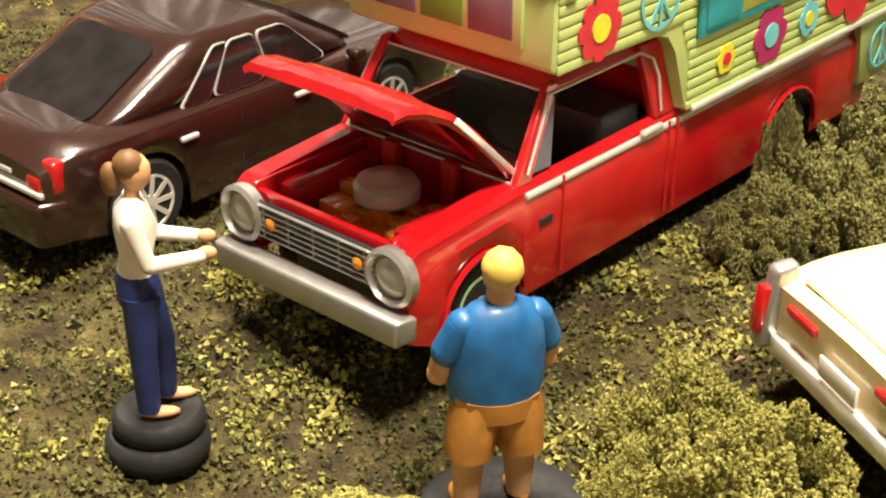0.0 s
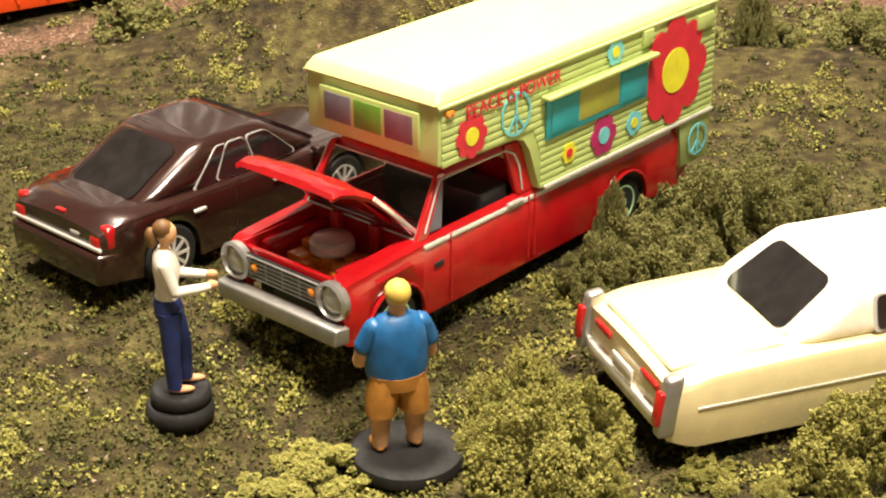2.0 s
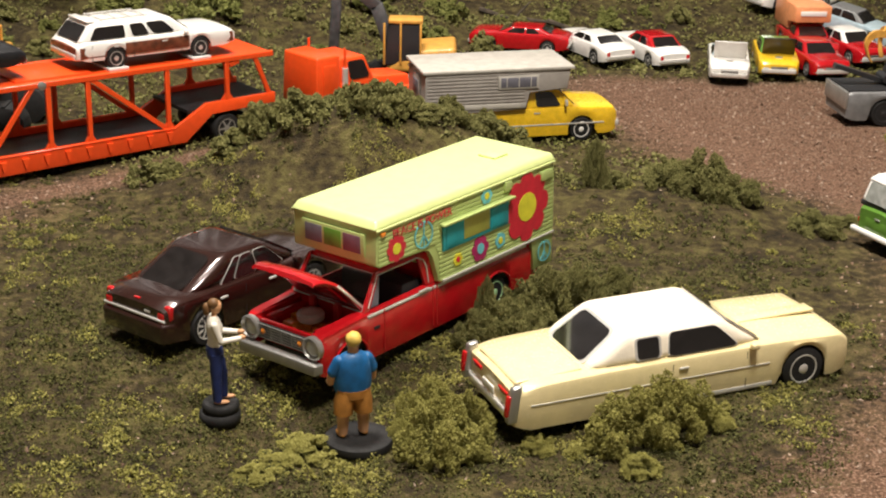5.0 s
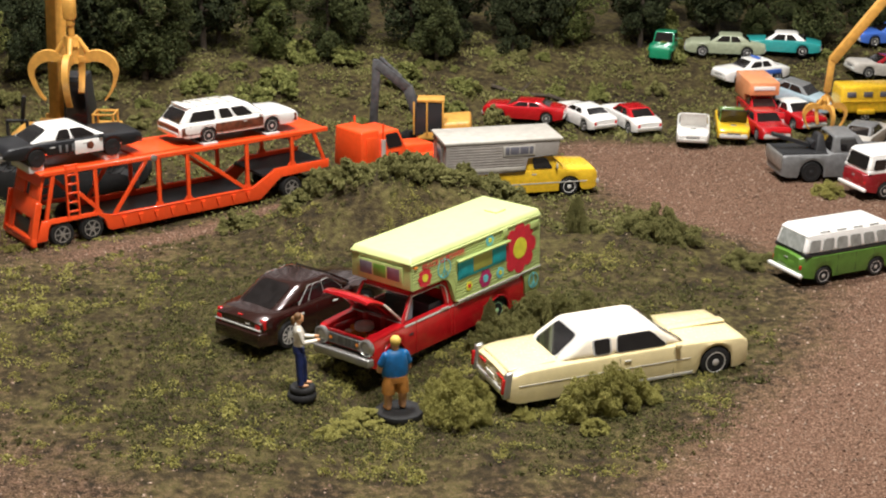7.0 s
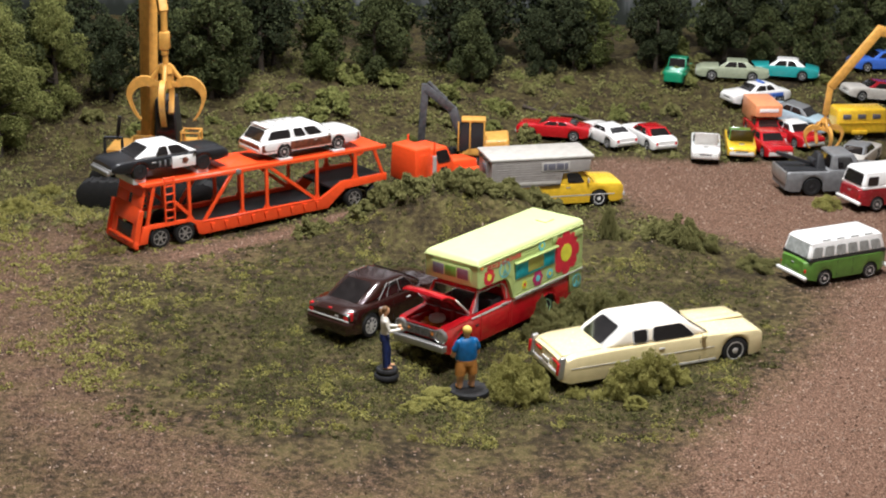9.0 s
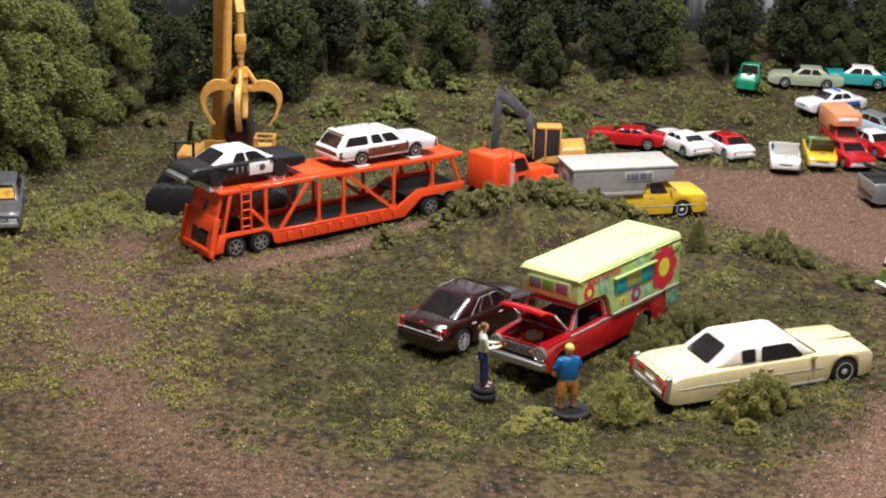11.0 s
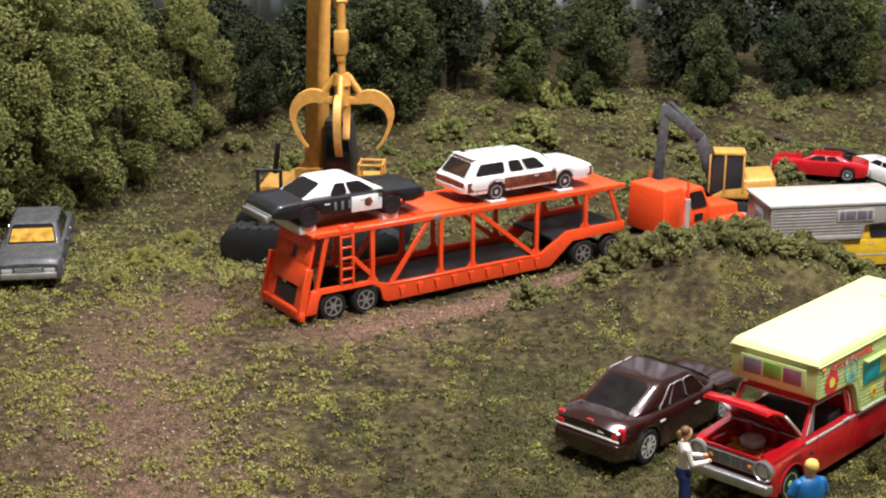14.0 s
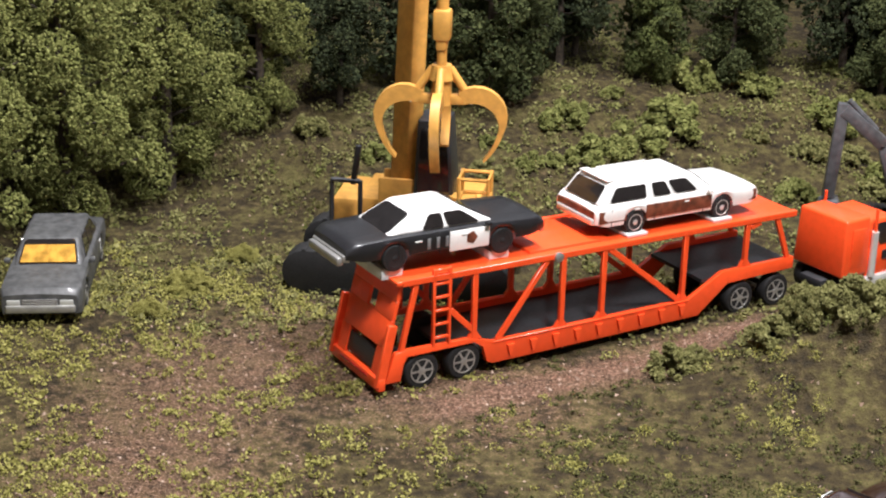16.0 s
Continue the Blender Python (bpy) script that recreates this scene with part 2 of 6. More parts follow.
def rod(bm, a, b, r0, r1=None, seg=10):
    a, b = Vector(a), Vector(b)
    d = b - a
    m = Matrix.Translation((a + b) / 2) @ d.to_track_quat("Z", "Y").to_matrix().to_4x4()
    bmesh.ops.create_cone(bm, cap_ends=True, segments=seg, radius1=r0, radius2=r0 if r1 is None else r1, depth=d.length, matrix=m)
    return bm


def lathe(bm, prof, m, seg=24):
    """Turn (radius, along) pairs round the local y axis."""
    rings = []
    for r, h in prof:
        rings.append([bm.verts.new(m @ Vector((r * math.cos(2 * math.pi * i / seg), h, r * math.sin(2 * math.pi * i / seg)))) for i in range(seg)])
    for p, q in zip(rings, rings[1:]):
        for i in range(seg):
            bm.faces.new((p[i], p[(i + 1) % seg], q[(i + 1) % seg], q[i]))
    bm.faces.new(rings[0])
    bm.faces.new(rings[-1][::-1])
    return bm


def prism(bm, outline, y0, y1, bevel=0.0):
    """A side outline of (x, z) points drawn out from y0 to y1."""
    a = [bm.verts.new((x, y0, z)) for x, z in outline]
    b = [bm.verts.new((x, y1, z)) for x, z in outline]
    n = len(a)
    fs = [bm.faces.new(a), bm.faces.new(b[::-1])]
    for i in range(n):
        fs.append(bm.faces.new((a[i], b[i], b[(i + 1) % n], a[(i + 1) % n])))
    if bevel:
        es = list({e for f in fs for e in f.edges})
        bmesh.ops.bevel(bm, geom=es, offset=bevel, segments=2, affect="EDGES", profile=0.5)
    return bm


def hexa(bm, bottom, top, bevel=0.0, seg=3):
    """A block from four corners below and four above."""
    a = [bm.verts.new(p) for p in bottom]
    b = [bm.verts.new(p) for p in top]
    fs = [bm.faces.new(a[::-1]), bm.faces.new(b)]
    for i in range(4):
        fs.append(bm.faces.new((a[i], a[(i + 1) % 4], b[(i + 1) % 4], b[i])))
    if bevel:
        es = list({e for f in fs for e in f.edges})
        bmesh.ops.bevel(bm, geom=es, offset=bevel, segments=seg, affect="EDGES", profile=0.5)
    return bm


def slab(bm, quad, t=0.02, bevel=0.0):
    """A thin plate on a four-cornered face, standing proud by t."""
    q = [Vector(p) for p in quad]
    n = (q[1] - q[0]).cross(q[3] - q[0]).normalized() * t
    hexa(bm, [p - n * 0.6 for p in q], [p + n for p in q], bevel, 1)
    return bm


def on_quad(q, u0, u1, v0, v1):
    """The part u0..u1 by v0..v1 of a four-cornered face a, b (along u), c, d."""
    a, b, c, d = (Vector(p) for p in q)
    f = lambda u, v: (a * (1 - u) + b * u) * (1 - v) + (d * (1 - u) + c * u) * v
    return [f(u0, v0), f(u1, v0), f(u1, v1), f(u0, v1)]


def pane(bm, quad, t=0.02, r=0.18):
    """A window of rounded outline on a four-cornered face, standing proud by t."""
    q = [Vector(p) for p in quad]
    n = (q[1] - q[0]).cross(q[3] - q[0]).normalized()
    wide, high = (q[1] - q[0]).length + (q[2] - q[3]).length, (q[3] - q[0]).length + (q[2] - q[1]).length
    ru, rv = min(0.5, r * min(wide, high) / wide), min(0.5, r * min(wide, high) / high)
    uv = []
    for cu, cv, a0 in ((1 - ru, 1 - rv, 0), (ru, 1 - rv, 90), (ru, rv, 180), (1 - ru, rv, 270)):
        for k in range(5):
            a = radians(a0 + k * 22.5)
            uv.append((cu + ru * math.cos(a), cv + rv * math.sin(a)))
    f = lambda u, v: (q[0] * (1 - u) + q[1] * u) * (1 - v) + (q[3] * (1 - u) + q[2] * u) * v
    lo = [bm.verts.new(f(u, v) - n * t * 0.6) for u, v in uv]
    hi = [bm.verts.new(f(u, v) + n * t) for u, v in uv]
    k = len(uv)
    bm.faces.new(lo[::-1])
    bm.faces.new(hi)
    for i in range(k):
        bm.faces.new((lo[i], lo[(i + 1) % k], hi[(i + 1) % k], hi[i]))
    return bm


def wheel(parent, x, y, r, w, rim, side, hub=None, spokes=0, label=""):
    m = Matrix.Translation((x, y, r))
    h = w / 2
    t = part("wheel", lathe(bmesh.new(), [(r * 0.62, -h), (r * 0.9, -h), (r * 0.98, -h * 0.75), (r, -h * 0.3), (r, h * 0.3), (r * 0.98, h * 0.75), (r * 0.9, h), (r * 0.62, h)], m, 28), RUBBER, parent, "black rubber tyre")
    s = side
    bm = lathe(bmesh.new(), [(r * 0.66, s * h * 0.7), (r * 0.66, s * h * 1.06), (r * 0.6, s * h * 1.06), (r * 0.54, s * h * 0.82), (r * 0.3, s * h * 0.8), (r * 0.22, s * h * 1.0), (r * 0.12, s * h * 1.1)], m, 24)
    part("rim", bm, rim, t, label)
    if spokes:
        for k in range(spokes):
            a = 2 * math.pi * k / spokes
            rot = Matrix.Rotation(a, 4, "Y")
            c = Vector((x, y + s * h * 0.98, r)) + rot @ Vector((r * 0.38, 0, 0))
            part("spoke", B(c, (r * 0.5, h * 0.22, r * 0.11), 0, rot), hub or rim, t)
    return t


def wheels(parent, xs, half, r, w, rim, **kw):
    for x in xs:
        for s in (-1, 1):
            wheel(parent, x, s * (half - w / 2), r, w, rim, s, **kw)


def car_body(parent, L, W, top, axles, r, mat, sill=0.24, arch=1.16, taper=0.16, name="body", shoulder=0.1, round_end=0.5, label=""):
    """Die-cast shell lofted over stations: top is (x, z) from the front to the back, with round wheel arches cut in its sides."""
    ra = r * arch
    xs = set(np.linspace(-L / 2, L / 2, 45).round(4))
    for a in axles:
        xs |= {round(a + ra * math.cos(math.pi * k / 12), 4) for k in range(13)}
    xs = sorted(xs)
    tx, tz = [p[0] for p in top][::-1], [p[1] for p in top][::-1]
    bm = bmesh.new()
    rows = []
    for x in xs:
        e = max(0.0, (abs(x) - (L / 2 - round_end)) / round_end)
        w = W / 2 * (1 - taper * e ** 2.2)
        zt = float(np.interp(x, tx, tz)) - 0.05 * e ** 3
        zb = sill + 0.1 * e
        for a in axles:
            if abs(x - a) < ra:
                zb = max(zb, min(r + math.sqrt(ra * ra - (x - a) ** 2), zt - 0.16))
        mid = zb + 0.5 * (zt - zb)
        half = [(w * 0.965, zb), (w * 0.99, zb + 0.25 * (zt - zb)), (w, mid), (w * 0.99, zt - shoulder), (w * 0.965, zt - shoulder * 0.35), (w * 0.91, zt), (w * 0.45, zt + 0.03), (0, zt + 0.04)]
        ring = [bm.verts.new((x, y, z)) for y, z in half] + [bm.verts.new((x, -y, z)) for y, z in half[-2::-1]]
        rows.append(ring)
    for p, q in zip(rows, rows[1:]):
        for i in range(len(p) - 1):
            bm.faces.new((p[i], p[i + 1], q[i + 1], q[i]))
    bm.faces.new(rows[0])
    bm.faces.new(rows[-1][::-1])
    ob = part(name, bm, mat, parent, label, 35)
    part("chassis", B((0, 0, sill + 0.16), (L * 0.93, W * 0.68, 0.3), 0.04), DARK, parent)
    return ob


def greenhouse(parent, base, roof, zb, zr, wb, wr, mat, side, pillar=0.06, glass=None, trim=None, bevel=0.09, v=(0.12, 0.86), rear=True, label="", end_trim=True, back_in=0.1):
    """Cabin: base and roof are (rear x, front x); side lists the windows as (from, to) along it."""
    glass = glass or GLASS
    (br, bf), (rr, rf) = base, roof
    b4 = [(br, -wb, zb), (bf, -wb, zb), (bf, wb, zb), (br, wb, zb)]
    t4 = [(rr, -wr, zr), (rf, -wr, zr), (rf, wr, zr), (rr, wr, zr)]
    cab = part("cabin", hexa(bmesh.new(), b4, t4, bevel, 4), mat, parent, label)
    faces = {"right": (b4[0], b4[1], t4[1], t4[0]), "front": (b4[1], b4[2], t4[2], t4[1]), "left": (b4[2], b4[3], t4[3], t4[2]), "back": (b4[3], b4[0], t4[0], t4[3])}
    for s in ("right", "left"):
        for u0, u1, *upright in side:
            if upright:
                # edges u0 and u1 are places along the car, and the window stands upright
                yz = lambda f, s=s: ((1 if s == "left" else -1) * (wb + (wr - wb) * f), zb + (zr - zb) * f)
                order = (u1, u0) if s == "left" else (u0, u1)
                for nm, grow, lift, m, lab in (("window_trim", 0.05, 0.012, trim, "chrome window surround"), ("side_window", 0, 0.026, glass, "dark tinted window")):
                    if m:
                        lo, hi = v[0] - grow * 0.9 + upright[0], v[1] + grow * 0.7 - upright[0]
                        xa, xb = (order[0] + grow, order[1] - grow) if s == "left" else (order[0] - grow, order[1] + grow)
                        part(nm, pane(bmesh.new(), [(xa, *yz(lo)), (xb, *yz(lo)), (xb, *yz(hi)), (xa, *yz(hi))], lift), m, cab, lab)
                continue
            if s == "left":
                u0, u1 = 1 - u1, 1 - u0
            q = on_quad(faces[s], u0, u1, v[0], v[1])
            if trim:
                part("window_trim", pane(bmesh.new(), on_quad(faces[s], u0 - 0.007, u1 + 0.007, v[0] - 0.02, v[1] + 0.018), 0.012), trim, cab, "chrome window surround")
            part("side_window", pane(bmesh.new(), q, 0.026), glass, cab, "dark tinted window")
    if trim and end_trim:
        part("windscreen_trim", pane(bmesh.new(), on_quad(faces["front"], 0.04, 0.96, 0.02, 0.95), 0.012), trim, cab)
        if rear:
            part("rear_window_trim", pane(bmesh.new(), on_quad(faces["back"], back_in - 0.04, 1.04 - back_in, 0.02, 0.93), 0.012), trim, cab)
    part("windscreen", pane(bmesh.new(), on_quad(faces["front"], 0.07, 0.93, 0.08, 0.9), 0.026, 0.12), glass, cab, "dark tinted windscreen")
    if rear:
        part("rear_window", pane(bmesh.new(), on_quad(faces["back"], back_in, 1 - back_in, 0.09, 0.87), 0.026, 0.16), glass, cab, "dark tinted rear window")
    return cab


def tube(bm, pts, r, seg=6):
    """One bent rod along pts."""
    rings = []
    pts = [Vector(p) for p in pts]
    for i, p in enumerate(pts):
        d = (pts[min(i + 1, len(pts) - 1)] - pts[max(i - 1, 0)]).normalized()
        m = d.to_track_quat("Z", "Y").to_matrix()
        rings.append([bm.verts.new(p + m @ Vector((r * math.cos(2 * math.pi * k / seg), r * math.sin(2 * math.pi * k / seg), 0))) for k in range(seg)])
    for a, b in zip(rings, rings[1:]):
        for k in range(seg):
            bm.faces.new((a[k], a[(k + 1) % seg], b[(k + 1) % seg], b[k]))
    bm.faces.new(rings[0][::-1])
    bm.faces.new(rings[-1])
    return bm


# ---- ground ----
def smooth(a, b, v):
    t = np.clip((v - a) / (b - a), 0, 1)
    return t * t * (3 - 2 * t)


def ground_z(x, y):
    x, y = np.asarray(x, float), np.asarray(y, float)
    mound = 2.2 * np.exp(-((np.abs(x + 1.5) / 4.3) ** 3 + ((y - 39.0) / 2.5) ** 2))
    knoll = 0.55 * np.exp(-(((x - 8.0) / 3.2) ** 2 + ((y - 36.6) / 2.4) ** 2))
    foot = np.interp(x, [-40, -15, 0, 10, 40], [45, 47, 51, 55, 56])
    hill = 2.3 * smooth(foot, foot + 12, y)
    dip = np.interp(x, [-9, -4, -1.4, 1.7, 5, 7.5], [-0.3, -0.36, -0.68, -0.38, -0.2, 0.0]) * (1 - smooth(23.3, 27.5, y))
    roll = 0.06 * np.sin(x * 0.55 + 1.0) * np.sin(y * 0.47) * smooth(19, 24, y)
    return mound + knoll + hill + dip + roll


LANE = [(-13, 36.2), (-17.6, 37.3), (-19.6, 35.6), (-19.3, 31.5), (-17.6, 26), (-14.5, 20), (-8, 15)]


def lane_distance(x, y):
    best = np.full(np.shape(x), 1e9)
    for (ax, ay), (bx, by) in zip(LANE, LANE[1:]):
        dx, dy = bx - ax, by - ay
        t = np.clip(((x - ax) * dx + (y - ay) * dy) / (dx * dx + dy * dy), 0, 1)
        best = np.minimum(best, np.hypot(x - ax - t * dx, y - ay - t * dy))
    return best


def gravel_at(x, y):
    """How bare the ground is, 0 turf to 1 gravel: the yard, the lane round the hauler's tail and the front edge."""
    x, y = np.asarray(x, float), np.asarray(y, float)
    edge = np.interp(y, [10, 14, 18, 22, 26, 30, 33, 36, 38, 40, 44, 48, 52], [4, 4.5, 5.5, 8.0, 11.0, 12.5, 13.2, 12.6, 10.5, 8.0, 6.5, 4.5, 4.0])
    yard = smooth(-2.6, 3.2, x - edge) * (1 - smooth(50.5, 53.0, y)) * 0.95
    lane = np.exp(-(lane_distance(x, y) / 3.3) ** 2) * 0.54
    under = np.exp(-(((y - 35.0) - 0.78 * (x + 13.5)) / 1.1) ** 2) * smooth(-15, -13, x) * (1 - smooth(-5, -3, x)) * 0.8
    front = (1 - smooth(13.0, 22.5, y)) * 0.46
    return np.clip(np.maximum.reduce([yard, lane, under, front]), 0, 1)


def small_relief(a, b):
    return 0.07 * noise.noise((a * 1.1, b * 1.1, 0)) + 0.035 * noise.noise((a * 3.1, b * 3.1, 4))


def build_ground():
    xs = np.concatenate([np.linspace(-150, -42, 12), np.linspace(-40, 40, 200), np.linspace(42, 150, 12)])
    ys = np.concatenate([np.linspace(-50, 8, 10), np.linspace(9, 82, 190), np.linspace(84, 130, 6)])
    gx, gy = np.meshgrid(xs, ys)
    gz = ground_z(gx, gy)
    n = gx.size
    gz = gz + np.array([small_relief(a, b) for a, b in zip(gx.ravel(), gy.ravel())]).reshape(gz.shape)
    me = bpy.data.meshes.new("ground")
    nx = len(xs)
    i = np.arange(n).reshape(gx.shape)
    faces = np.stack([i[:-1, :-1], i[:-1, 1:], i[1:, 1:], i[1:, :-1]], -1).reshape(-1, 4)
    me.from_pydata((np.stack([gx.ravel(), gy.ravel(), gz.ravel()], -1) * K).tolist(), [], faces.tolist())
    at = me.attributes.new("gravel", "FLOAT", "POINT")
    at.data.foreach_set("value", gravel_at(gx, gy).ravel())
    me.polygons.foreach_set("use_smooth", [True] * len(me.polygons))
    me.materials.append(GROUND)
    tagged(new("ground", me), "scenic ground of brown-green turf and reddish fine gravel", "ground", kind="structure")


build_ground()

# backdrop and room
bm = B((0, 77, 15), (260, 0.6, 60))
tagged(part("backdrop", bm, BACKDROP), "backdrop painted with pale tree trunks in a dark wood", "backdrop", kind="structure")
for nm, c, s in (("wall_south", (0, -60, 40), (300, 1, 140)), ("wall_west", (-150, 30, 40), (1, 190, 140)), ("wall_east", (150, 30, 40), (1, 190, 140)), ("ceiling", (0, 30, 110), (300, 190, 1))):
    tagged(part(nm, B(c, s), PLASTER), "plain painted room " + nm.split("_")[0], nm.split("_")[0], kind="structure")


# ---- foam crumbs: hedges, bushes, trees, turf ----

def crumb_base(kind):
    bm = bmesh.new()
    if kind == "ico":
        bmesh.ops.create_icosphere(bm, subdivisions=1, radius=1)
    else:
        bmesh.ops.create_cube(bm, size=1.0)
        bmesh.ops.delete(bm, geom=list(bm.verts), context="VERTS")
        v = [bm.verts.new(p) for p in ((1, 0, 0), (-1, 0, 0), (0, 1, 0), (0, -1, 0), (0, 0, 1), (0, 0, -0.8))]
        for a, b, c in ((0, 2, 4), (2, 1, 4), (1, 3, 4), (3, 0, 4), (2, 0, 5), (1, 2, 5), (3, 1, 5), (0, 3, 5)):
            bm.faces.new((v[a], v[b], v[c]))
    vs = np.array([v.co[:] for v in bm.verts])
    fs = np.array([[v.index for v in f.verts] for f in (bm.verts.index_update(), bm.faces)[1]])
    bm.free()
    return vs, fs


TETRA = (np.array([(1, 1, 1), (1, -1, -1), (-1, 1, -1), (-1, -1, 1)]) * 0.8, np.array([(0, 1, 2), (0, 3, 1), (0, 2, 3), (1, 3, 2)]))
BASES = {"ico": crumb_base("ico"), "octa": crumb_base("octa"), "tetra": TETRA}


def crumbs(name, pts, size, mat, rng, kind="octa", flat=1.0):
    """One mesh of many small uneven crumbs at the given places."""
    vs, fs = BASES[kind]
    n, k = len(pts), len(vs)
    size = np.broadcast_to(np.asarray(size, float), (n,))
    q = rng.normal(size=(n, 4))
    q /= np.linalg.norm(q, axis=1)[:, None]
    w, x, y, z = q.T
    R = np.stack([1 - 2 * (y * y + z * z), 2 * (x * y - z * w), 2 * (x * z + y * w), 2 * (x * y + z * w), 1 - 2 * (x * x + z * z), 2 * (y * z - x * w), 2 * (x * z - y * w), 2 * (y * z + x * w), 1 - 2 * (x * x + y * y)], -1).reshape(n, 3, 3)
    v = vs[None] * (1 + rng.normal(0, 0.22, (n, k, 1))) * rng.uniform(0.65, 1.35, (n, 1, 3))
    v = np.einsum("nij,nkj->nki", R, v) * size[:, None, None]
    v[..., 2] *= flat
    v += pts[:, None, :]
    f = (fs[None] + (np.arange(n) * k)[:, None, None]).reshape(-1, 3)
    me = bpy.data.meshes.new(name)
    me.vertices.add(n * k)
    me.vertices.foreach_set("co", (v * K).ravel())
    me.loops.add(f.size)
    me.loops.foreach_set("vertex_index", f.ravel().astype(np.int32))
    me.polygons.add(len(f))
    me.polygons.foreach_set("loop_start", np.arange(0, f.size, 3, dtype=np.int32))
    me.materials.append(mat)
    me.update(calc_edges=True)
    me.polygons.foreach_set("use_smooth", [False] * len(f))
    return me


def lump_points(rng, n, lobes):
    """Places over the skin of a heap of lobes (x, y, z, radius), thinned so that gaps stay."""
    out = []
    lob = np.array(lobes)
    pick = rng.choice(len(lob), size=n, p=lob[:, 3] ** 2 / (lob[:, 3] ** 2).sum())
    d = rng.normal(size=(n, 3))
    d /= np.linalg.norm(d, axis=1)[:, None]
    rad = lob[pick, 3] * (0.84 + 0.2 * rng.random(n) + 0.12 * np.sin(d[:, 0] * 7 + pick) * np.sin(d[:, 1] * 6 + d[:, 2] * 7))
    return lob[pick, :3] + d * rad[:, None]


def bush_mesh(seed, n, mat, w=1.0, h=1.0, size=0.03, knobs=26, kind="octa"):
    """A foam bush: a few large lobes, each set with knobs, the knobs set with crumbs."""
    rng = np.random.default_rng(seed)
    lobes = []
    for k in range(knobs):
        a, r = k * 2.4 + rng.uniform(-0.5, 0.5), 0.8 * math.sqrt((k + 0.5) / knobs)
        z = h * (0.1 + 0.78 * (1 - (r / 0.95) ** 2) * rng.uniform(0.4, 1.15))
        lobes.append((math.cos(a) * r * w, math.sin(a) * r * w, z, rng.uniform(0.11, 0.23)))
        lobes.append((math.cos(a + 0.3) * r * w * 1.08, math.sin(a + 0.3) * r * w * 1.08, z * rng.uniform(0.35, 0.6), rng.uniform(0.1, 0.2)))
    p = lump_points(rng, n, lobes)
    p = p + 0.035 * np.sin(p[:, [1, 2, 0]] * 23 + seed)
    p = p[p[:, 2] > -0.02]
    return crumbs("bush", p, size * rng.uniform(0.5, 1.4, len(p)), mat, rng, kind)


BUSH = {}
for i in range(4):
    BUSH["light", i] = bush_mesh(10 + i, 15000, F_LIGHT, size=0.02, knobs=20)
    BUSH["mid", i] = bush_mesh(20 + i, 13000, F_MID, size=0.021, knobs=20)
    BUSH["crest", i] = bush_mesh(50 + i, 6000, F_MID, size=0.032, knobs=14, kind="tetra")
    BUSH["far", i] = bush_mesh(30 + i, 2600, F_MID, size=0.048, knobs=10, kind="tetra")
    BUSH["farlight", i] = bush_mesh(40 + i, 2600, F_LEAF, size=0.048, knobs=10, kind="tetra")
LABELS = {"crest": "olive foam bush on the crest of the mound", "light": "yellow-green foam bush growing on the turf", "mid": "olive green foam bush growing on the turf", "far": "small olive foam shrub on the grassy rise", "farlight": "small yellow-green foam shrub on the grassy rise"}


def bush(kind, i, x, y, w, h, spin=0, group=""):
    ob = new("bush", BUSH[kind, i])
    z = float(ground_z(x, y)) - 0.06
    ob.matrix_world = pose(x * K, y * K, z * K, 0, 0, spin) @ Matrix.Diagonal((w, w, h, 1))
    return tagged(ob, LABELS[kind], "bush", group or "bushes")


# beside the campers and the cream car
for kind, i, x, y, w, h, s in (("light", 0, 0.75, 22.6, 1.0, 1.35, 0), ("light", 1, 0.6, 24.0, 0.8, 1.25, 60), ("light", 2, 1.25, 23.4, 0.75, 1.1, 20), ("light", 3, 0.1, 23.4, 0.5, 0.7, 80), ("light", 2, 1.4, 22.5, 0.5, 0.6, 130),
                               ("light", 3, 4.6, 22.7, 0.95, 1.25, 0), ("light", 0, 5.5, 23.1, 0.95, 1.5, 90), ("light", 1, 6.3, 23.5, 0.6, 0.6, 10), ("light", 1, 2.75, 22.7, 0.42, 0.42, 10), ("light", 2, 4.7, 21.7, 0.5, 0.4, 10), ("light", 3, 3.5, 22.4, 0.3, 0.3, 70),
                               ("mid", 0, 2.15, 27.7, 0.8, 1.25, 0), ("mid", 1, 3.05, 28.5, 0.85, 1.5, 40), ("mid", 2, 1.5, 27.0, 0.55, 0.95, 70), ("mid", 3, 4.0, 29.4, 0.75, 1.25, 150), ("mid", 1, 1.75, 27.75, 0.3, 1.5, 10), ("mid", 0, 2.9, 27.5, 0.7, 0.95, 200), ("mid", 2, 4.9, 30.1, 0.6, 0.9, 100),
                               ("mid", 3, 8.2, 36.6, 0.95, 1.35, 0), ("mid", 0, 7.3, 37.4, 0.9, 1.0, 80), ("mid", 2, 9.0, 36.2, 0.75, 0.8, 30), ("mid", 1, 5.1, 37.8, 0.42, 1.6, 0), ("mid", 0, 5.6, 38.0, 0.65, 0.65, 40),
                               ("mid", 2, 11.0, 34.9, 0.85, 0.65, 10), ("mid", 1, 12.0, 35.6, 0.5, 0.4, 10), ("crest", 1, -8.0, 38.2, 0.75, 0.75, 0), ("crest", 3, -7.4, 38.6, 0.5, 0.5, 40), ("light", 2, -1.9, 22.9, 0.75, 0.4, 50), ("light", 1, -2.5, 22.2, 0.6, 0.3, 100), ("light", 0, -2.9, 21.6, 0.5, 0.3, 10)):
    bush(kind, i, x, y, w, h, s)
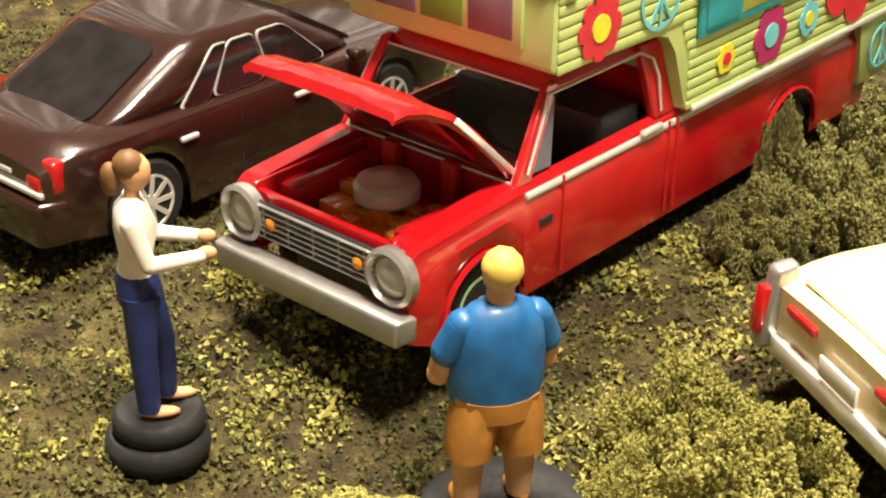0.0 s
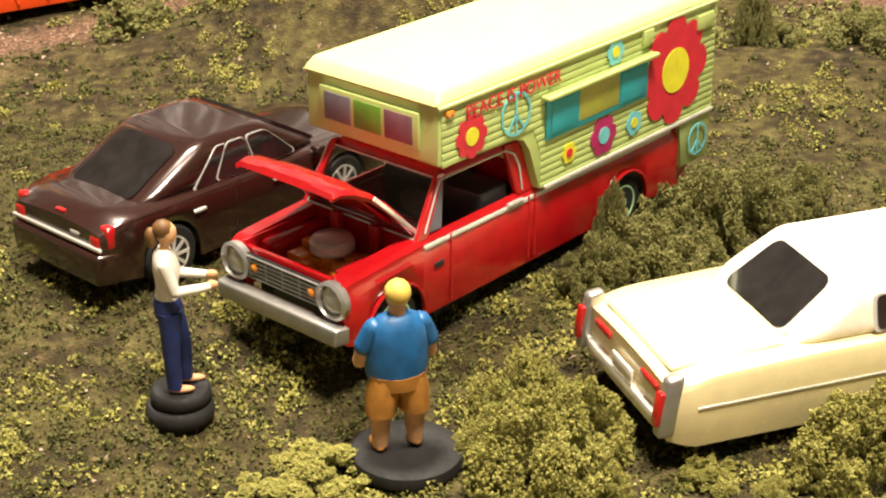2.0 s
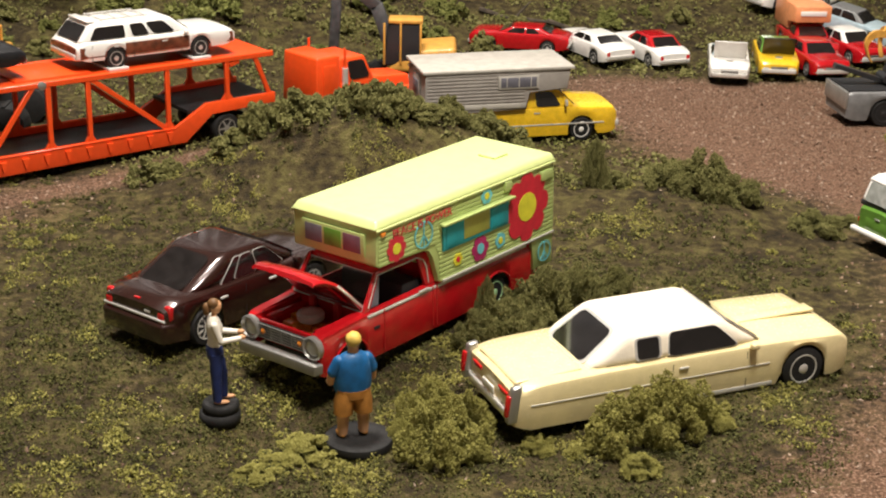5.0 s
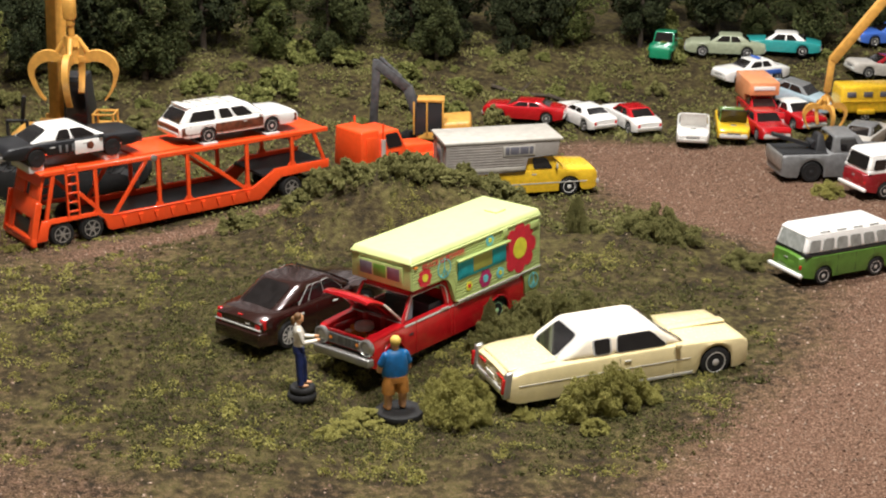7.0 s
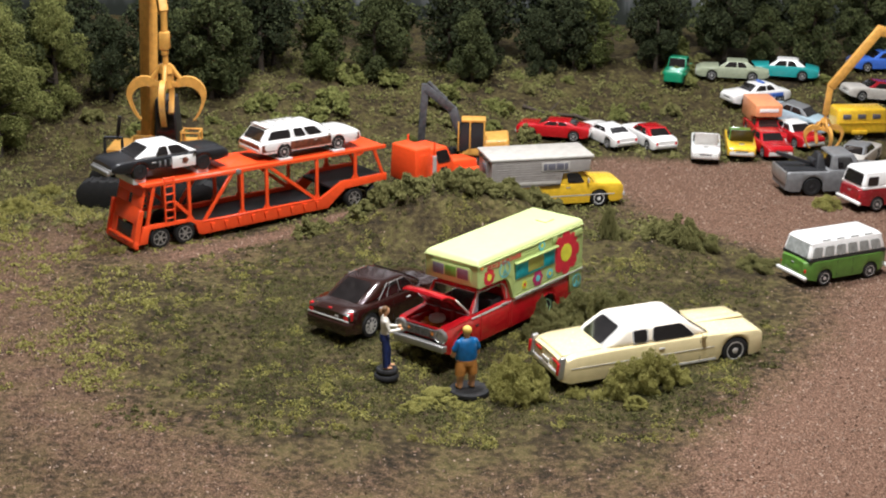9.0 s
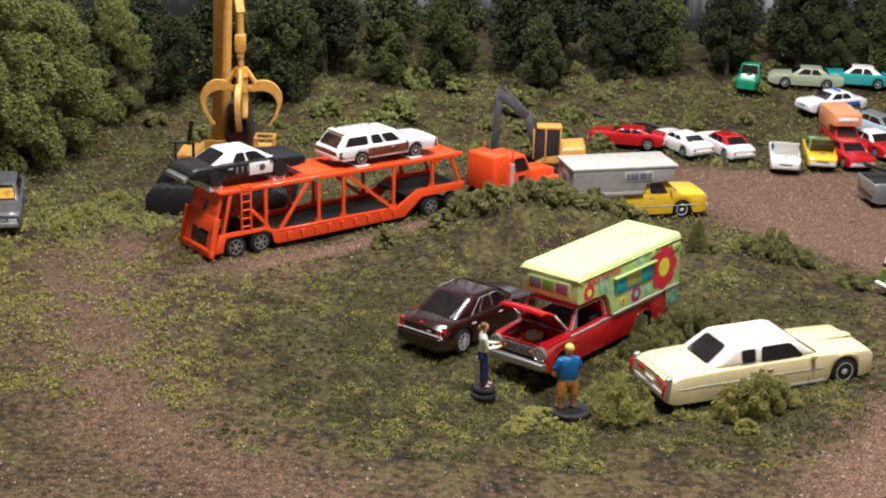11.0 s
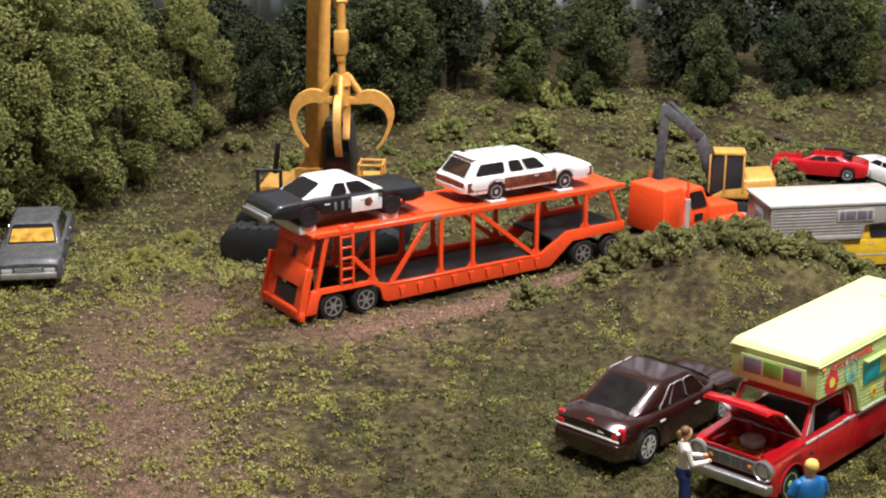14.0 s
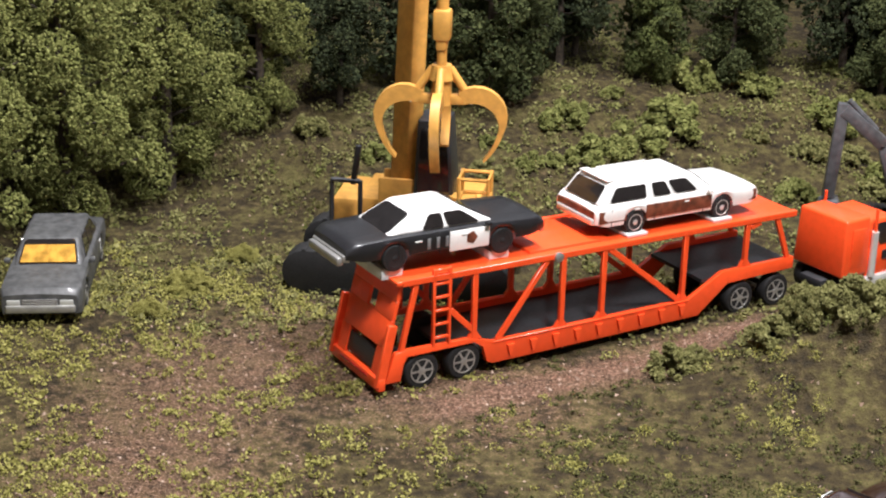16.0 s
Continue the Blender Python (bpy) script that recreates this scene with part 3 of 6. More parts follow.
# along the crest of the mound
rng = np.random.default_rng(5)
for k in range(26):
    t = k / 25
    x = -5.4 + 8.2 * t
    bush("crest", k % 4, x + rng.normal(0, 0.25), 39.5 + rng.normal(0, 0.6), rng.uniform(0.5, 0.95), rng.uniform(0.5, 1.0), rng.uniform(0, 360), "bushes on the mound")
# shrubs over the far rise
spots = []
while len(spots) < 96:
    x = rng.uniform(-28, 26)
    y = float(np.interp(x, [-40, -15, 0, 10, 40], [45, 47, 51, 55, 56])) + rng.uniform(2.0, 13.5)
    if x > 10.5 and y < 58.5 or (x > 15 and rng.random() < 0.7) or (-19 < x < -12 and y < 50):
        continue
    spots.append((x, y))
for k, (x, y) in enumerate(spots):
    s = rng.uniform(0.4, 1.0) * (1.25 if rng.random() < 0.2 else 0.85)
    bush(("far", "farlight")[k % 3 != 0], k % 4, x, y, s, s * rng.uniform(0.7, 1.05), rng.uniform(0, 360), "shrubs on the rise")
for x, y, s in ((-11.0, 53, 1.2), (-9.6, 54, 1.1), (-12.2, 55, 1.0), (-8.4, 55.5, 1.4), (-2.5, 57.5, 1.3), (16.0, 44.2, 0.8), (-21.5, 41.0, 0.8), (-22.0, 39.2, 0.6), (-20.6, 43.5, 0.6), (-18.4, 49.5, 0.8)):
    bush("farlight" if y > 50 else "light", int(s * 10) % 4, x, y, s, s * 0.85, s * 200, "shrubs on the rise")


# trees: tapered trunk, limbs and a crown of foam clumps
def tree_meshes(seed, h, mat, n, size, low=0.25, kind="tetra"):
    rng = np.random.default_rng(seed)
    bm = bmesh.new()
    lean = rng.normal(0, 0.02, 2) * h
    rod(bm, (0, 0, -0.3), (lean[0] * 0.6, lean[1] * 0.6, h * 0.55), 0.03 * h, 0.018 * h, 8)
    rod(bm, (lean[0] * 0.6, lean[1] * 0.6, h * 0.55), (lean[0], lean[1], h * 0.92), 0.018 * h, 0.005 * h, 7)
    lobes = []
    for k in range(24):
        f = low + (1 - low) * (k + 0.5) / 24
        a = k * 2.4 + rng.normal(0, 0.4)
        reach = h * 0.27 * math.sin(math.pi * (0.22 + 0.66 * (f - low) / (1 - low))) * rng.uniform(0.4, 1.3)
        p0 = Vector((lean[0] * f, lean[1] * f, h * (f - 0.1)))
        p1 = Vector((lean[0] * f + math.cos(a) * reach, lean[1] * f + math.sin(a) * reach, h * (f - 0.02)))
        rod(bm, p0, p1, 0.009 * h, 0.003 * h, 5)
        lobes.append((*p1, h * rng.uniform(0.06, 0.115)))
        lobes.append((p1.x * 0.5, p1.y * 0.5, p1.z + 0.02 * h, h * rng.uniform(0.05, 0.09)))
    lobes.append((lean[0], lean[1], h * 0.95, h * 0.07))
    trunk = bpy.data.meshes.new("trunk")
    bmesh.ops.scale(bm, vec=(K, K, K), verts=bm.verts)
    bm.to_mesh(trunk)
    bm.free()
    trunk.materials.append(BARK)
    p = lump_points(rng, n, lobes)
    crown = crumbs("crown", p, size * rng.uniform(0.55, 1.3, len(p)), mat, rng, kind)
    return trunk, crown


TREES = [tree_meshes(100 + i, 9.0, (F_TREE, F_DARK, F_MIDTREE, F_DARK, F_MIDTREE)[i], 9000, 0.085, (0.08, 0.22, 0.2, 0.12, 0.1)[i]) for i in range(5)]
MID_TREES = [tree_meshes(120 + i, 9.0, (F_DARK, F_DARK, F_MIDTREE)[i], 5000, 0.11, 0.2) for i in range(3)]
BACK_TREES = [tree_meshes(140 + i, 9.0, F_DARK, 3000, 0.13, 0.2) for i in range(3)]
NEAR_TREE = [tree_meshes(200 + i, 9.0, F_LEAF, 20000, 0.06, 0.1, "octa") for i in range(2)]


def tree(meshes, x, y, s, spin, label):
    top = new("tree")
    top.empty_display_size = 0.01
    top.matrix_world = pose(x * K, y * K, float(ground_z(x, y)) * K, 0, 0, spin) @ Matrix.Scale(s, 4)
    for nm, me in zip(("trunk", "crown"), meshes):
        new(nm, me).parent = top
    tagged(top, label, "tree", "trees of the wood")


for x, y, s, i in ((-26.6, 45.2, 1.0, 0), (-24.6, 48.8, 0.85, 1), (-29.5, 47.5, 1.1, 1), (-28.6, 41.6, 0.95, 0), (-22.6, 53.0, 0.7, 0)):
    tree(NEAR_TREE[i], x, y, s, i * 77 + x * 20, "leafy yellow-green model tree at the edge of the wood")
for row, (dy, cnt, smin, smax, kinds) in enumerate(((13.4, 27, 0.38, 0.68, TREES), (15.6, 22, 0.45, 0.7, MID_TREES), (18.0, 15, 0.5, 0.68, BACK_TREES))):
    for k in range(cnt):
        x = -44 + 88 * (k + 0.5) / cnt + rng.normal(0, 0.8)
        y = float(np.interp(x, [-40, -25, -15, -6, 1, 10, 20, 40], [51, 53, 56, 59.5, 61, 64.5, 66, 67])) + dy - 12.4 + rng.normal(0, 0.7)
        i = int(rng.integers(0, len(kinds)))
        tree(kinds[i], x, y - 1.0, rng.uniform(smin, smax), rng.uniform(0, 360), "model tree of the wood with dense dark foliage")


def scatter(name, n, x0, x1, y0, y1, size, mat, want, seed, label, cat, per=1, spread=0.0, lift=0.3, kind="tetra"):
    """Crumbs strewn in little heaps of about per, only where want() lets them lie."""
    r = np.random.default_rng(seed)
    x, y = r.uniform(x0, x1, n), r.uniform(y0, y1, n)
    g = gravel_at(x, y)
    patch = np.array([noise.noise((a * 0.45, b * 0.45, seed)) + 0.7 * noise.noise((a * 1.7, b * 1.7, seed)) for a, b in zip(x, y)])
    keep = want(g, patch, r.random(n))
    x, y, patch = x[keep], y[keep], np.clip(patch[keep], 0, 1)
    k = np.maximum(1, (per * r.uniform(0.3, 1.2, len(x)) * (0.5 + 1.2 * patch)).astype(int))
    ix = np.repeat(np.arange(len(x)), k)
    rad = spread * (0.6 + 0.8 * patch[ix]) * np.sqrt(r.random(len(ix)))
    a = r.uniform(0, 6.283, len(ix))
    px, py = x[ix] + rad * np.cos(a), y[ix] + rad * np.sin(a)
    dome = np.maximum(0, 1 - (rad / (spread + 1e-6)) ** 2) * spread * 0.75 * r.random(len(ix)) if spread else 0
    base = np.array([small_relief(p, q) for p, q in zip(x, y)])[ix]
    s = size * r.uniform(0.5, 1.35, len(ix))
    pz = ground_z(px, py) + base + s * lift + dome
    ob = new(name, crumbs(name, np.stack([px, py, pz], -1), s, mat, r, kind))
    tagged(ob, label, cat, kind="stuff")


turf = lambda lo, dens: (lambda g, p, u: (g < 0.4 + 0.3 * u) & (p > lo) & (u < dens))
scatter("fine_turf", 52000, -9, 9, 20.5, 33, 0.021, F_TURF, turf(-0.55, 0.95), 11, "fine dark olive and brown foam crumbs covering the ground", "grass", 1.5, 0.06)
scatter("grass_tufts", 9000, -13, 11, 19, 39, 0.026, F_TURF, turf(-0.1, 0.7), 1, "dark olive foam turf strewn over the ground", "grass", 16, 0.14)
scatter("light_grass_tufts", 7000, -13, 11, 19, 39, 0.021, F_LIGHT, turf(0.2, 0.75), 2, "yellow-green foam tufts strewn over the ground", "grass", 24, 0.17)
scatter("near_grass_tufts", 2000, -8, 6, 19, 28, 0.024, F_LIGHT, turf(0.22, 0.5), 21, "fluffy yellow-green foam tufts round the figurines and cars", "grass", 45, 0.24)
scatter("far_grass_tufts", 20000, -32, 30, 38, 66, 0.045, F_MID, turf(-0.2, 0.75), 3, "olive foam turf over the far ground", "grass", 11, 0.28)
scatter("far_light_tufts", 5200, -32, 30, 38, 66, 0.042, F_LEAF, turf(0.28, 0.6), 4, "yellow-green foam turf over the far ground", "grass", 14, 0.25)
scatter("left_grass_tufts", 10000, -34, -13, 22, 44, 0.03, F_LIGHT, turf(-0.12, 0.75), 6, "yellow-green foam turf beside the track", "grass", 20, 0.22)
scatter("gravel", 64000, -24, 26, 12, 52, 0.034, F_STONE, lambda g, p, u: g * 0.9 + 0.05 > u, 5, "reddish-brown fine gravel strewn over the bare ground", "gravel", lift=0.1)


# ---- the red pickup with its flowered camper ----
def flower(parent, x, y, z, r, petals, outer, inner, name="painted_flower", t=0.012):
    """A flat printed flower on the camper's side."""
    bm = bmesh.new()
    n = petals * 6
    ring = []
    for k in range(n):
        a = 2 * math.pi * k / n
        q = r * (0.82 + 0.2 * abs(math.cos(a * petals / 2)) ** 0.5)
        ring.append((x + q * math.cos(a), z + q * math.sin(a)))
    prism(bm, ring, y, y + t)
    f = part(name, bm, outer, parent, "flower printed on the camper side")
    part("flower_eye", lathe(bmesh.new(), [(r * 0.42, 0), (r * 0.42, t * 2.0)], Matrix.Translation((x, y, z)), 20), inner, f)


def ring_print(parent, x, y, z, r, mat):
    bm = lathe(bmesh.new(), [(r * 0.88, 0), (r, 0), (r, 0.012), (r * 0.88, 0.012)], Matrix.Translation((x, y, z)), 24)
    bmesh.ops.delete(bm, geom=[f for f in bm.faces if len(f.verts) > 4], context="FACES")
    for a in (90, 235, 305, 270):
        c = Vector((x, y + 0.008, z)) + Vector((math.cos(radians(a)), 0, math.sin(radians(a)))) * r * 0.45
        box(bm, c, (r * 0.9, 0.012, r * 0.1), 0, Matrix.Rotation(-radians(a), 4, "Y"))
    part("ring_print", bm, mat, parent, "blue ring with spokes printed on the side")


def text_part(parent, s, x, y, z, size, mat, slope=0.0):
    cu = bpy.data.curves.new("lettering", "FONT")
    cu.body, cu.size, cu.extrude = s, size * K, 0.006 * K
    cu.materials.append(mat)
    ob = new("lettering", cu)
    dg = bpy.context.evaluated_depsgraph_get()
    me = bpy.data.meshes.new_from_object(ob.evaluated_get(dg))
    bpy.data.objects.remove(ob)
    o2 = new("lettering", me)
    o2.parent = parent
    o2.matrix_local = Matrix.Translation((x * K, y * K, z * K)) @ Matrix.Rotation(math.pi, 4, "Z") @ Matrix.Rotation(math.pi / 2, 4, "X") @ Matrix.Rotation(slope, 4, "Z")
    o2["label"] = "dark red hand-drawn lettering"


def red_pickup():
    t = thing("pickup_truck", 0.03, 28.28, 0.0, 231, "red die-cast pickup with raised bonnet on the turf", "pickup truck", pitch=0.8, roll=1.2)
    t.matrix_world = t.matrix_world @ Matrix.Scale(1.05, 4)
    W = 2.22
    r = 0.43
    fx, rx = 3.12, -1.72
    top = [(4.0, 1.22), (3.9, 1.3), (3.0, 1.36), (2.6, 1.38), (0.4, 1.4), (0.35, 1.4), (-3.3, 1.36)]
    # shell in two lengths: the nose is open, the cab and bed are closed
    body = bmesh.new()
    rows = []
    xs = sorted({*np.linspace(-3.3, 4.0, 60).round(3), *(round(a + 0.5 * math.cos(math.pi * k / 14), 3) for a in (fx, rx) for k in range(15))})
    for x in xs:
        e = max(0, (x - 3.7) / 0.3)
        w = W / 2 * (1 - 0.03 * e)
        zt = float(np.interp(x, [p[0] for p in top][::-1], [p[1] for p in top][::-1]))
        zb = 0.3 + 0.14 * e
        for a in (fx, rx):
            if abs(x - a) < 0.5:
                zb = max(zb, r + math.sqrt(0.5 ** 2 - (x - a) ** 2))
        inner = 0.74 if x > 2.62 else 0.9
        rows.append([(w * 0.95, zb), (w * 0.985, zb + 0.3 * (zt - zb)), (w, zt - 0.22), (w * 0.97, zt - 0.16), (w * 0.97, zt - 0.06), (w * 0.93, zt), (w * inner, zt), (w * inner, zt - 0.1)])
    for s in (1, -1):
        vr = [[body.verts.new((x, s * y, z)) for y, z in row] for x, row in zip(xs, rows)]
        for p, q in zip(vr, vr[1:]):
            for i in range(len(p) - 1):
                body.faces.new((p[i], p[i + 1], q[i + 1], q[i]))
        body.faces.new(vr[-1] if s > 0 else vr[-1][::-1])
        body.faces.new(vr[0])
    b = part("body", body, RED, t, "glossy red body", 35)
    part("chassis", B((0.2, 0, 0.5), (6.9, 1.3, 0.25), 0.03), DARK, t)
    part("tailgate", B((-3.28, 0, 0.95), (0.1, W * 0.93, 0.85), 0.03), RED, t)
    part("bed_floor", B((-1.45, 0, 1.0), (3.6, W * 0.88, 0.4)), RED_IN, t)
    # engine bay
    part("bay_floor", B((3.25, 0, 0.86), (1.35, W * 0.72, 0.06)), RED_IN, t)
    for s in (-1, 1):
        part("bay_side", B((3.28, s * W * 0.365, 0.98), (1.32, 0.05, 0.64), 0.02), RED, t)
        part("inner_wing", B((3.15, s * W * 0.31, 1.03), (1.1, 0.3, 0.4), 0.1), RED, t)
        part("bonnet_hinge", B((2.72, s * 0.35, 1.18), (0.12, 0.16, 0.5), 0.03), RED_IN, t)
    part("firewall", B((2.58, 0, 1.02), (0.08, W * 0.86, 0.74), 0.02), RED, t)
    part("front_wall", B((3.88, 0, 1.0), (0.08, W * 0.9, 0.46), 0.02), RED, t)
    rr = random.Random(3)
    eng = part("engine", B((3.3, 0, 0.92), (0.9, 0.7, 0.14), 0.03), AMBER, t, "orange painted engine block")
    for _ in range(22):
        part("engine_lump", B((3.3 + rr.uniform(-0.45, 0.42), rr.uniform(-0.5, 0.5), 0.97 + rr.uniform(-0.04, 0.08)), (rr.uniform(0.08, 0.24), rr.uniform(0.08, 0.22), rr.uniform(0.1, 0.2)), 0.02), AMBER, eng)
    part("air_cleaner", lathe(bmesh.new(), [(0.1, -0.1), (0.25, -0.1), (0.29, -0.06), (0.29, 0.05), (0.24, 0.08), (0.26, 0.1), (0.1, 0.13), (0.05, 0.17)], Matrix.Translation((3.2, 0.05, 1.24)) @ Matrix.Rotation(math.pi / 2, 4, "X"), 28), SATIN, t, "round silver air cleaner")
    # bonnet, hinged at the windscreen
    rot = Matrix.Rotation(-radians(44), 4, "Y")
    bn = bmesh.new()
    ups, lows = [], []
    for hx, hz, hw in ((0.0, 0.07, 0.94), (0.3, 0.1, 0.94), (0.7, 0.11, 0.935), (1.05, 0.08, 0.925), (1.32, 0.0, 0.91), (1.5, -0.1, 0.89), (1.58, -0.2, 0.87)):
        across = [(-1, -0.07), (-0.94, -0.012), (-0.55, 0.0), (-0.48, 0.022), (0.48, 0.022), (0.55, 0.0), (0.94, -0.012), (1, -0.07)]
        ups.append([bn.verts.new((hx, f * hw, hz + d)) for f, d in across])
        lows.append([bn.verts.new((hx - 0.03, f * hw * 0.97, hz - 0.07 + min(d, 0.0) * 0.6)) for f, d in across])
    for i in range(6):
        for j in range(7):
            bn.faces.new((ups[i][j], ups[i + 1][j], ups[i + 1][j + 1], ups[i][j + 1]))
            bn.faces.new((lows[i][j], lows[i][j + 1], lows[i + 1][j + 1], lows[i + 1][j]))
        for j, o in ((0, 1), (7, -1)):
            bn.faces.new((ups[i][j], lows[i][j], lows[i + 1][j], ups[i + 1][j])[::o])
    for i, o in ((0, 1), (6, -1)):
        for j in range(7):
            bn.faces.new((ups[i][j], ups[i][j + 1], lows[i][j + 1], lows[i][j])[::o])
    bmesh.ops.recalc_face_normals(bn, faces=bn.faces)
    box(bn, (0.62, 0, 0.0), (1.0, 1.2, 0.05), 0.02)
    bmesh.ops.transform(bn, matrix=Matrix.Translation((2.6, 0, 1.42)) @ rot, verts=bn.verts)
    hood = part("bonnet", bn, RED, t, "raised red bonnet")
    for s in (1, -1):
        st = B((0.52, s * 0.945, 0.03), (1.0, 0.03, 0.06), 0.01)
        bmesh.ops.transform(st, matrix=Matrix.Translation((2.6, 0, 1.42)) @ rot, verts=st.verts)
        part("bonnet_trim", st, CHROME, hood)
    # grille, lamps and bumper
    gr = part("grille", B((3.985, 0, 1.02), (0.05, 1.52, 0.34), 0.03), DARK, t, "dark grille with bright bars")
    for k in range(6):
        part("grille_bar", B((4.02, 0, 0.88 + k * 0.056), (0.04, 1.5, 0.018), 0.006), SILVER, gr)
    for k in range(-2, 3):
        part("grille_post", B((4.02, k * 0.3, 1.02), (0.03, 0.018, 0.3)), SILVER, gr)
    for s in (1, -1):
        m = Matrix.Translation((3.98, s * 0.88, 1.02)) @ Matrix.Rotation(-math.pi / 2, 4, "Z")
        lamp = part("headlight", lathe(bmesh.new(), [(0.25, -0.03), (0.26, 0.07), (0.22, 0.1), (0.18, 0.03)], m, 26), SILVER, t, "round headlight in a silver bezel")
        part("lens", lathe(bmesh.new(), [(0.17, 0.0), (0.165, 0.05), (0.1, 0.08), (0.02, 0.09)], m, 22), LENS, lamp)
        part("indicator", lathe(bmesh.new(), [(0.058, 0.02), (0.058, 0.06), (0.03, 0.08)], Matrix.Translation((3.98, s * 0.52, 1.02)) @ Matrix.Rotation(-math.pi / 2, 4, "Z"), 14), AMBER, t)
    bp = bmesh.new()
    hexa(bp, [(3.98, -1.12, 0.5), (4.2, -1.08, 0.5), (4.2, 1.08, 0.5), (3.98, 1.12, 0.5)], [(3.98, -1.14, 0.74), (4.2, -1.1, 0.74), (4.2, 1.1, 0.74), (3.98, 1.14, 0.74)], 0.035)
    part("bumper", bp, SILVER, t, "plain silver front bumper")
    # cab: pillars and roof round an open cabin
    zr = 2.12
    part("cab_roof", hexa(bmesh.new(), [(0.42, -0.98, zr - 0.1), (2.15, -0.96, zr - 0.1), (2.15, 0.96, zr - 0.1), (0.42, 0.98, zr - 0.1)], [(0.5, -0.9, zr + 0.06), (2.05, -0.88, zr + 0.06), (2.05, 0.88, zr + 0.06), (0.5, 0.9, zr + 0.06)], 0.05), RED, t)
    part("cab_back", B((0.46, 0, 1.75), (0.1, 1.98, 0.8), 0.03), RED, t)
    part("dashboard", B((2.35, 0, 1.3), (0.4, 1.85, 0.2), 0.05), DARK, t)
    part("seat", B((1.0, 0, 1.15), (0.6, 1.8, 0.75), 0.08), DARK, t, "black bench seat")
    for s in (1, -1):
        a = bmesh.new()
        hexa(a, [(2.5, s * 1.06, 1.36), (2.7, s * 1.04, 1.36), (2.66, s * 0.94, 1.36), (2.5, s * 0.96, 1.36)], [(2.06, s * 0.98, zr), (2.2, s * 0.96, zr), (2.18, s * 0.88, zr), (2.06, s * 0.9, zr)], 0.015, 1)
        part("screen_pillar", a, RED, t)
        q = bmesh.new()
        hexa(q, [(0.42, s * 1.07, 1.38), (0.74, s * 1.07, 1.38), (0.74, s * 0.97, 1.38), (0.42, s * 0.97, 1.38)], [(0.42, s * 0.99, zr), (0.92, s * 0.99, zr), (0.92, s * 0.9, zr), (0.42, s * 0.9, zr)], 0.015, 1)
        part("rear_pillar", q, RED, t)
        part("quarter_vent", slab(bmesh.new(), [(2.5, s * 1.02, 1.42), (2.22, s * 1.03, 1.42), (2.12, s * 0.98, 2.0), (2.16, s * 0.97, 2.0)], 0.01), GREYPANE, t)
        part("window_trim", tube(bmesh.new(), [(2.55, s * 1.06, 1.45), (2.2, s * 1.0, 2.05), (0.95, s * 1.02, 2.07), (0.78, s * 1.04, 1.98), (0.7, s * 1.06, 1.8), (0.66, s * 1.08, 1.45)], 0.014), CHROME, t)
        for dx, rr_ in ((2.12, 0.014), (0.55, 0.014), (0.42, 0.018)):
            part("door_gap", rod(bmesh.new(), (dx, s * W / 2 * 0.995, 0.4), (dx, s * W / 2, 1.32), rr_, None, 5), RED_IN, t)
        part("side_trim", B((-0.1, s * (W / 2 * 0.975), 1.27), (5.4, 0.05, 0.07), 0.02), CHROME, t, "bright side moulding")
        part("door_handle", B((0.85, s * (W / 2 + 0.01), 1.33), (0.32, 0.06, 0.07), 0.025), CHROME, t)
        part("badge", B((2.35, s * (W / 2 + 0.0), 0.98), (0.18, 0.02, 0.07), 0.008), DARK, t)
        for a in (fx, rx):
            part("arch_lip", tube(bmesh.new(), [(a + 0.52 * math.cos(math.pi * k / 12), s * W / 2 * 0.985, r + 0.52 * math.sin(math.pi * k / 12)) for k in range(13)], 0.028), RED, t)
    part("windscreen", slab(bmesh.new(), [(2.62, -0.94, 1.4), (2.62, 0.94, 1.4), (2.16, 0.88, 2.04), (2.16, -0.88, 2.04)], 0.012), CLEARGLASS, t, "clear glossy windscreen")
    part("windscreen_trim", tube(bmesh.new(), [(2.66, -0.97, 1.38), (2.18, -0.9, 2.05), (2.18, 0.9, 2.05), (2.66, 0.97, 1.38), (2.66, -0.97, 1.38)], 0.013), CHROME, t)
    part("steering_wheel", lathe(bmesh.new(), [(0.24, 0), (0.27, 0.03), (0.24, 0.05)], Matrix.Translation((2.0, 0.45, 1.5)) @ Matrix.Rotation(radians(60), 4, "X"), 16), DARK, t)
    wheels(t, (fx, rx), W / 2 - 0.07, r, 0.32, MINT, hub=MINT, label="mint green wheel")

    # camper, a shell that stands in the bed
    c = thing("camper", 0.03, 28.28, 0.0, 231, "lime green camper shell with printed flowers in the pickup bed", "camper", pitch=0.8, roll=1.2)
    c.matrix_world = c.matrix_world @ Matrix.Scale(1.05, 4)
    w, z1, zo = 1.16, 3.24, 2.28
    x0, x1, xn = -3.75, 2.4, 0.42
    low = 1.37
    out = [(x1, zo + 0.06), (x1 - 0.1, zo), (xn + 0.5, zo), (xn + 0.3, zo - 0.06), (xn + 0.16, zo - 0.25), (xn + 0.02, low + 0.06), (xn - 0.06, low), (-2.95, low), (-3.0, 0.62), (x0, 0.62), (x0, z1 - 0.14), (x1 - 0.03, z1 - 0.14)]
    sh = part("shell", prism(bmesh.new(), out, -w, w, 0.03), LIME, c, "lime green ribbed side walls")
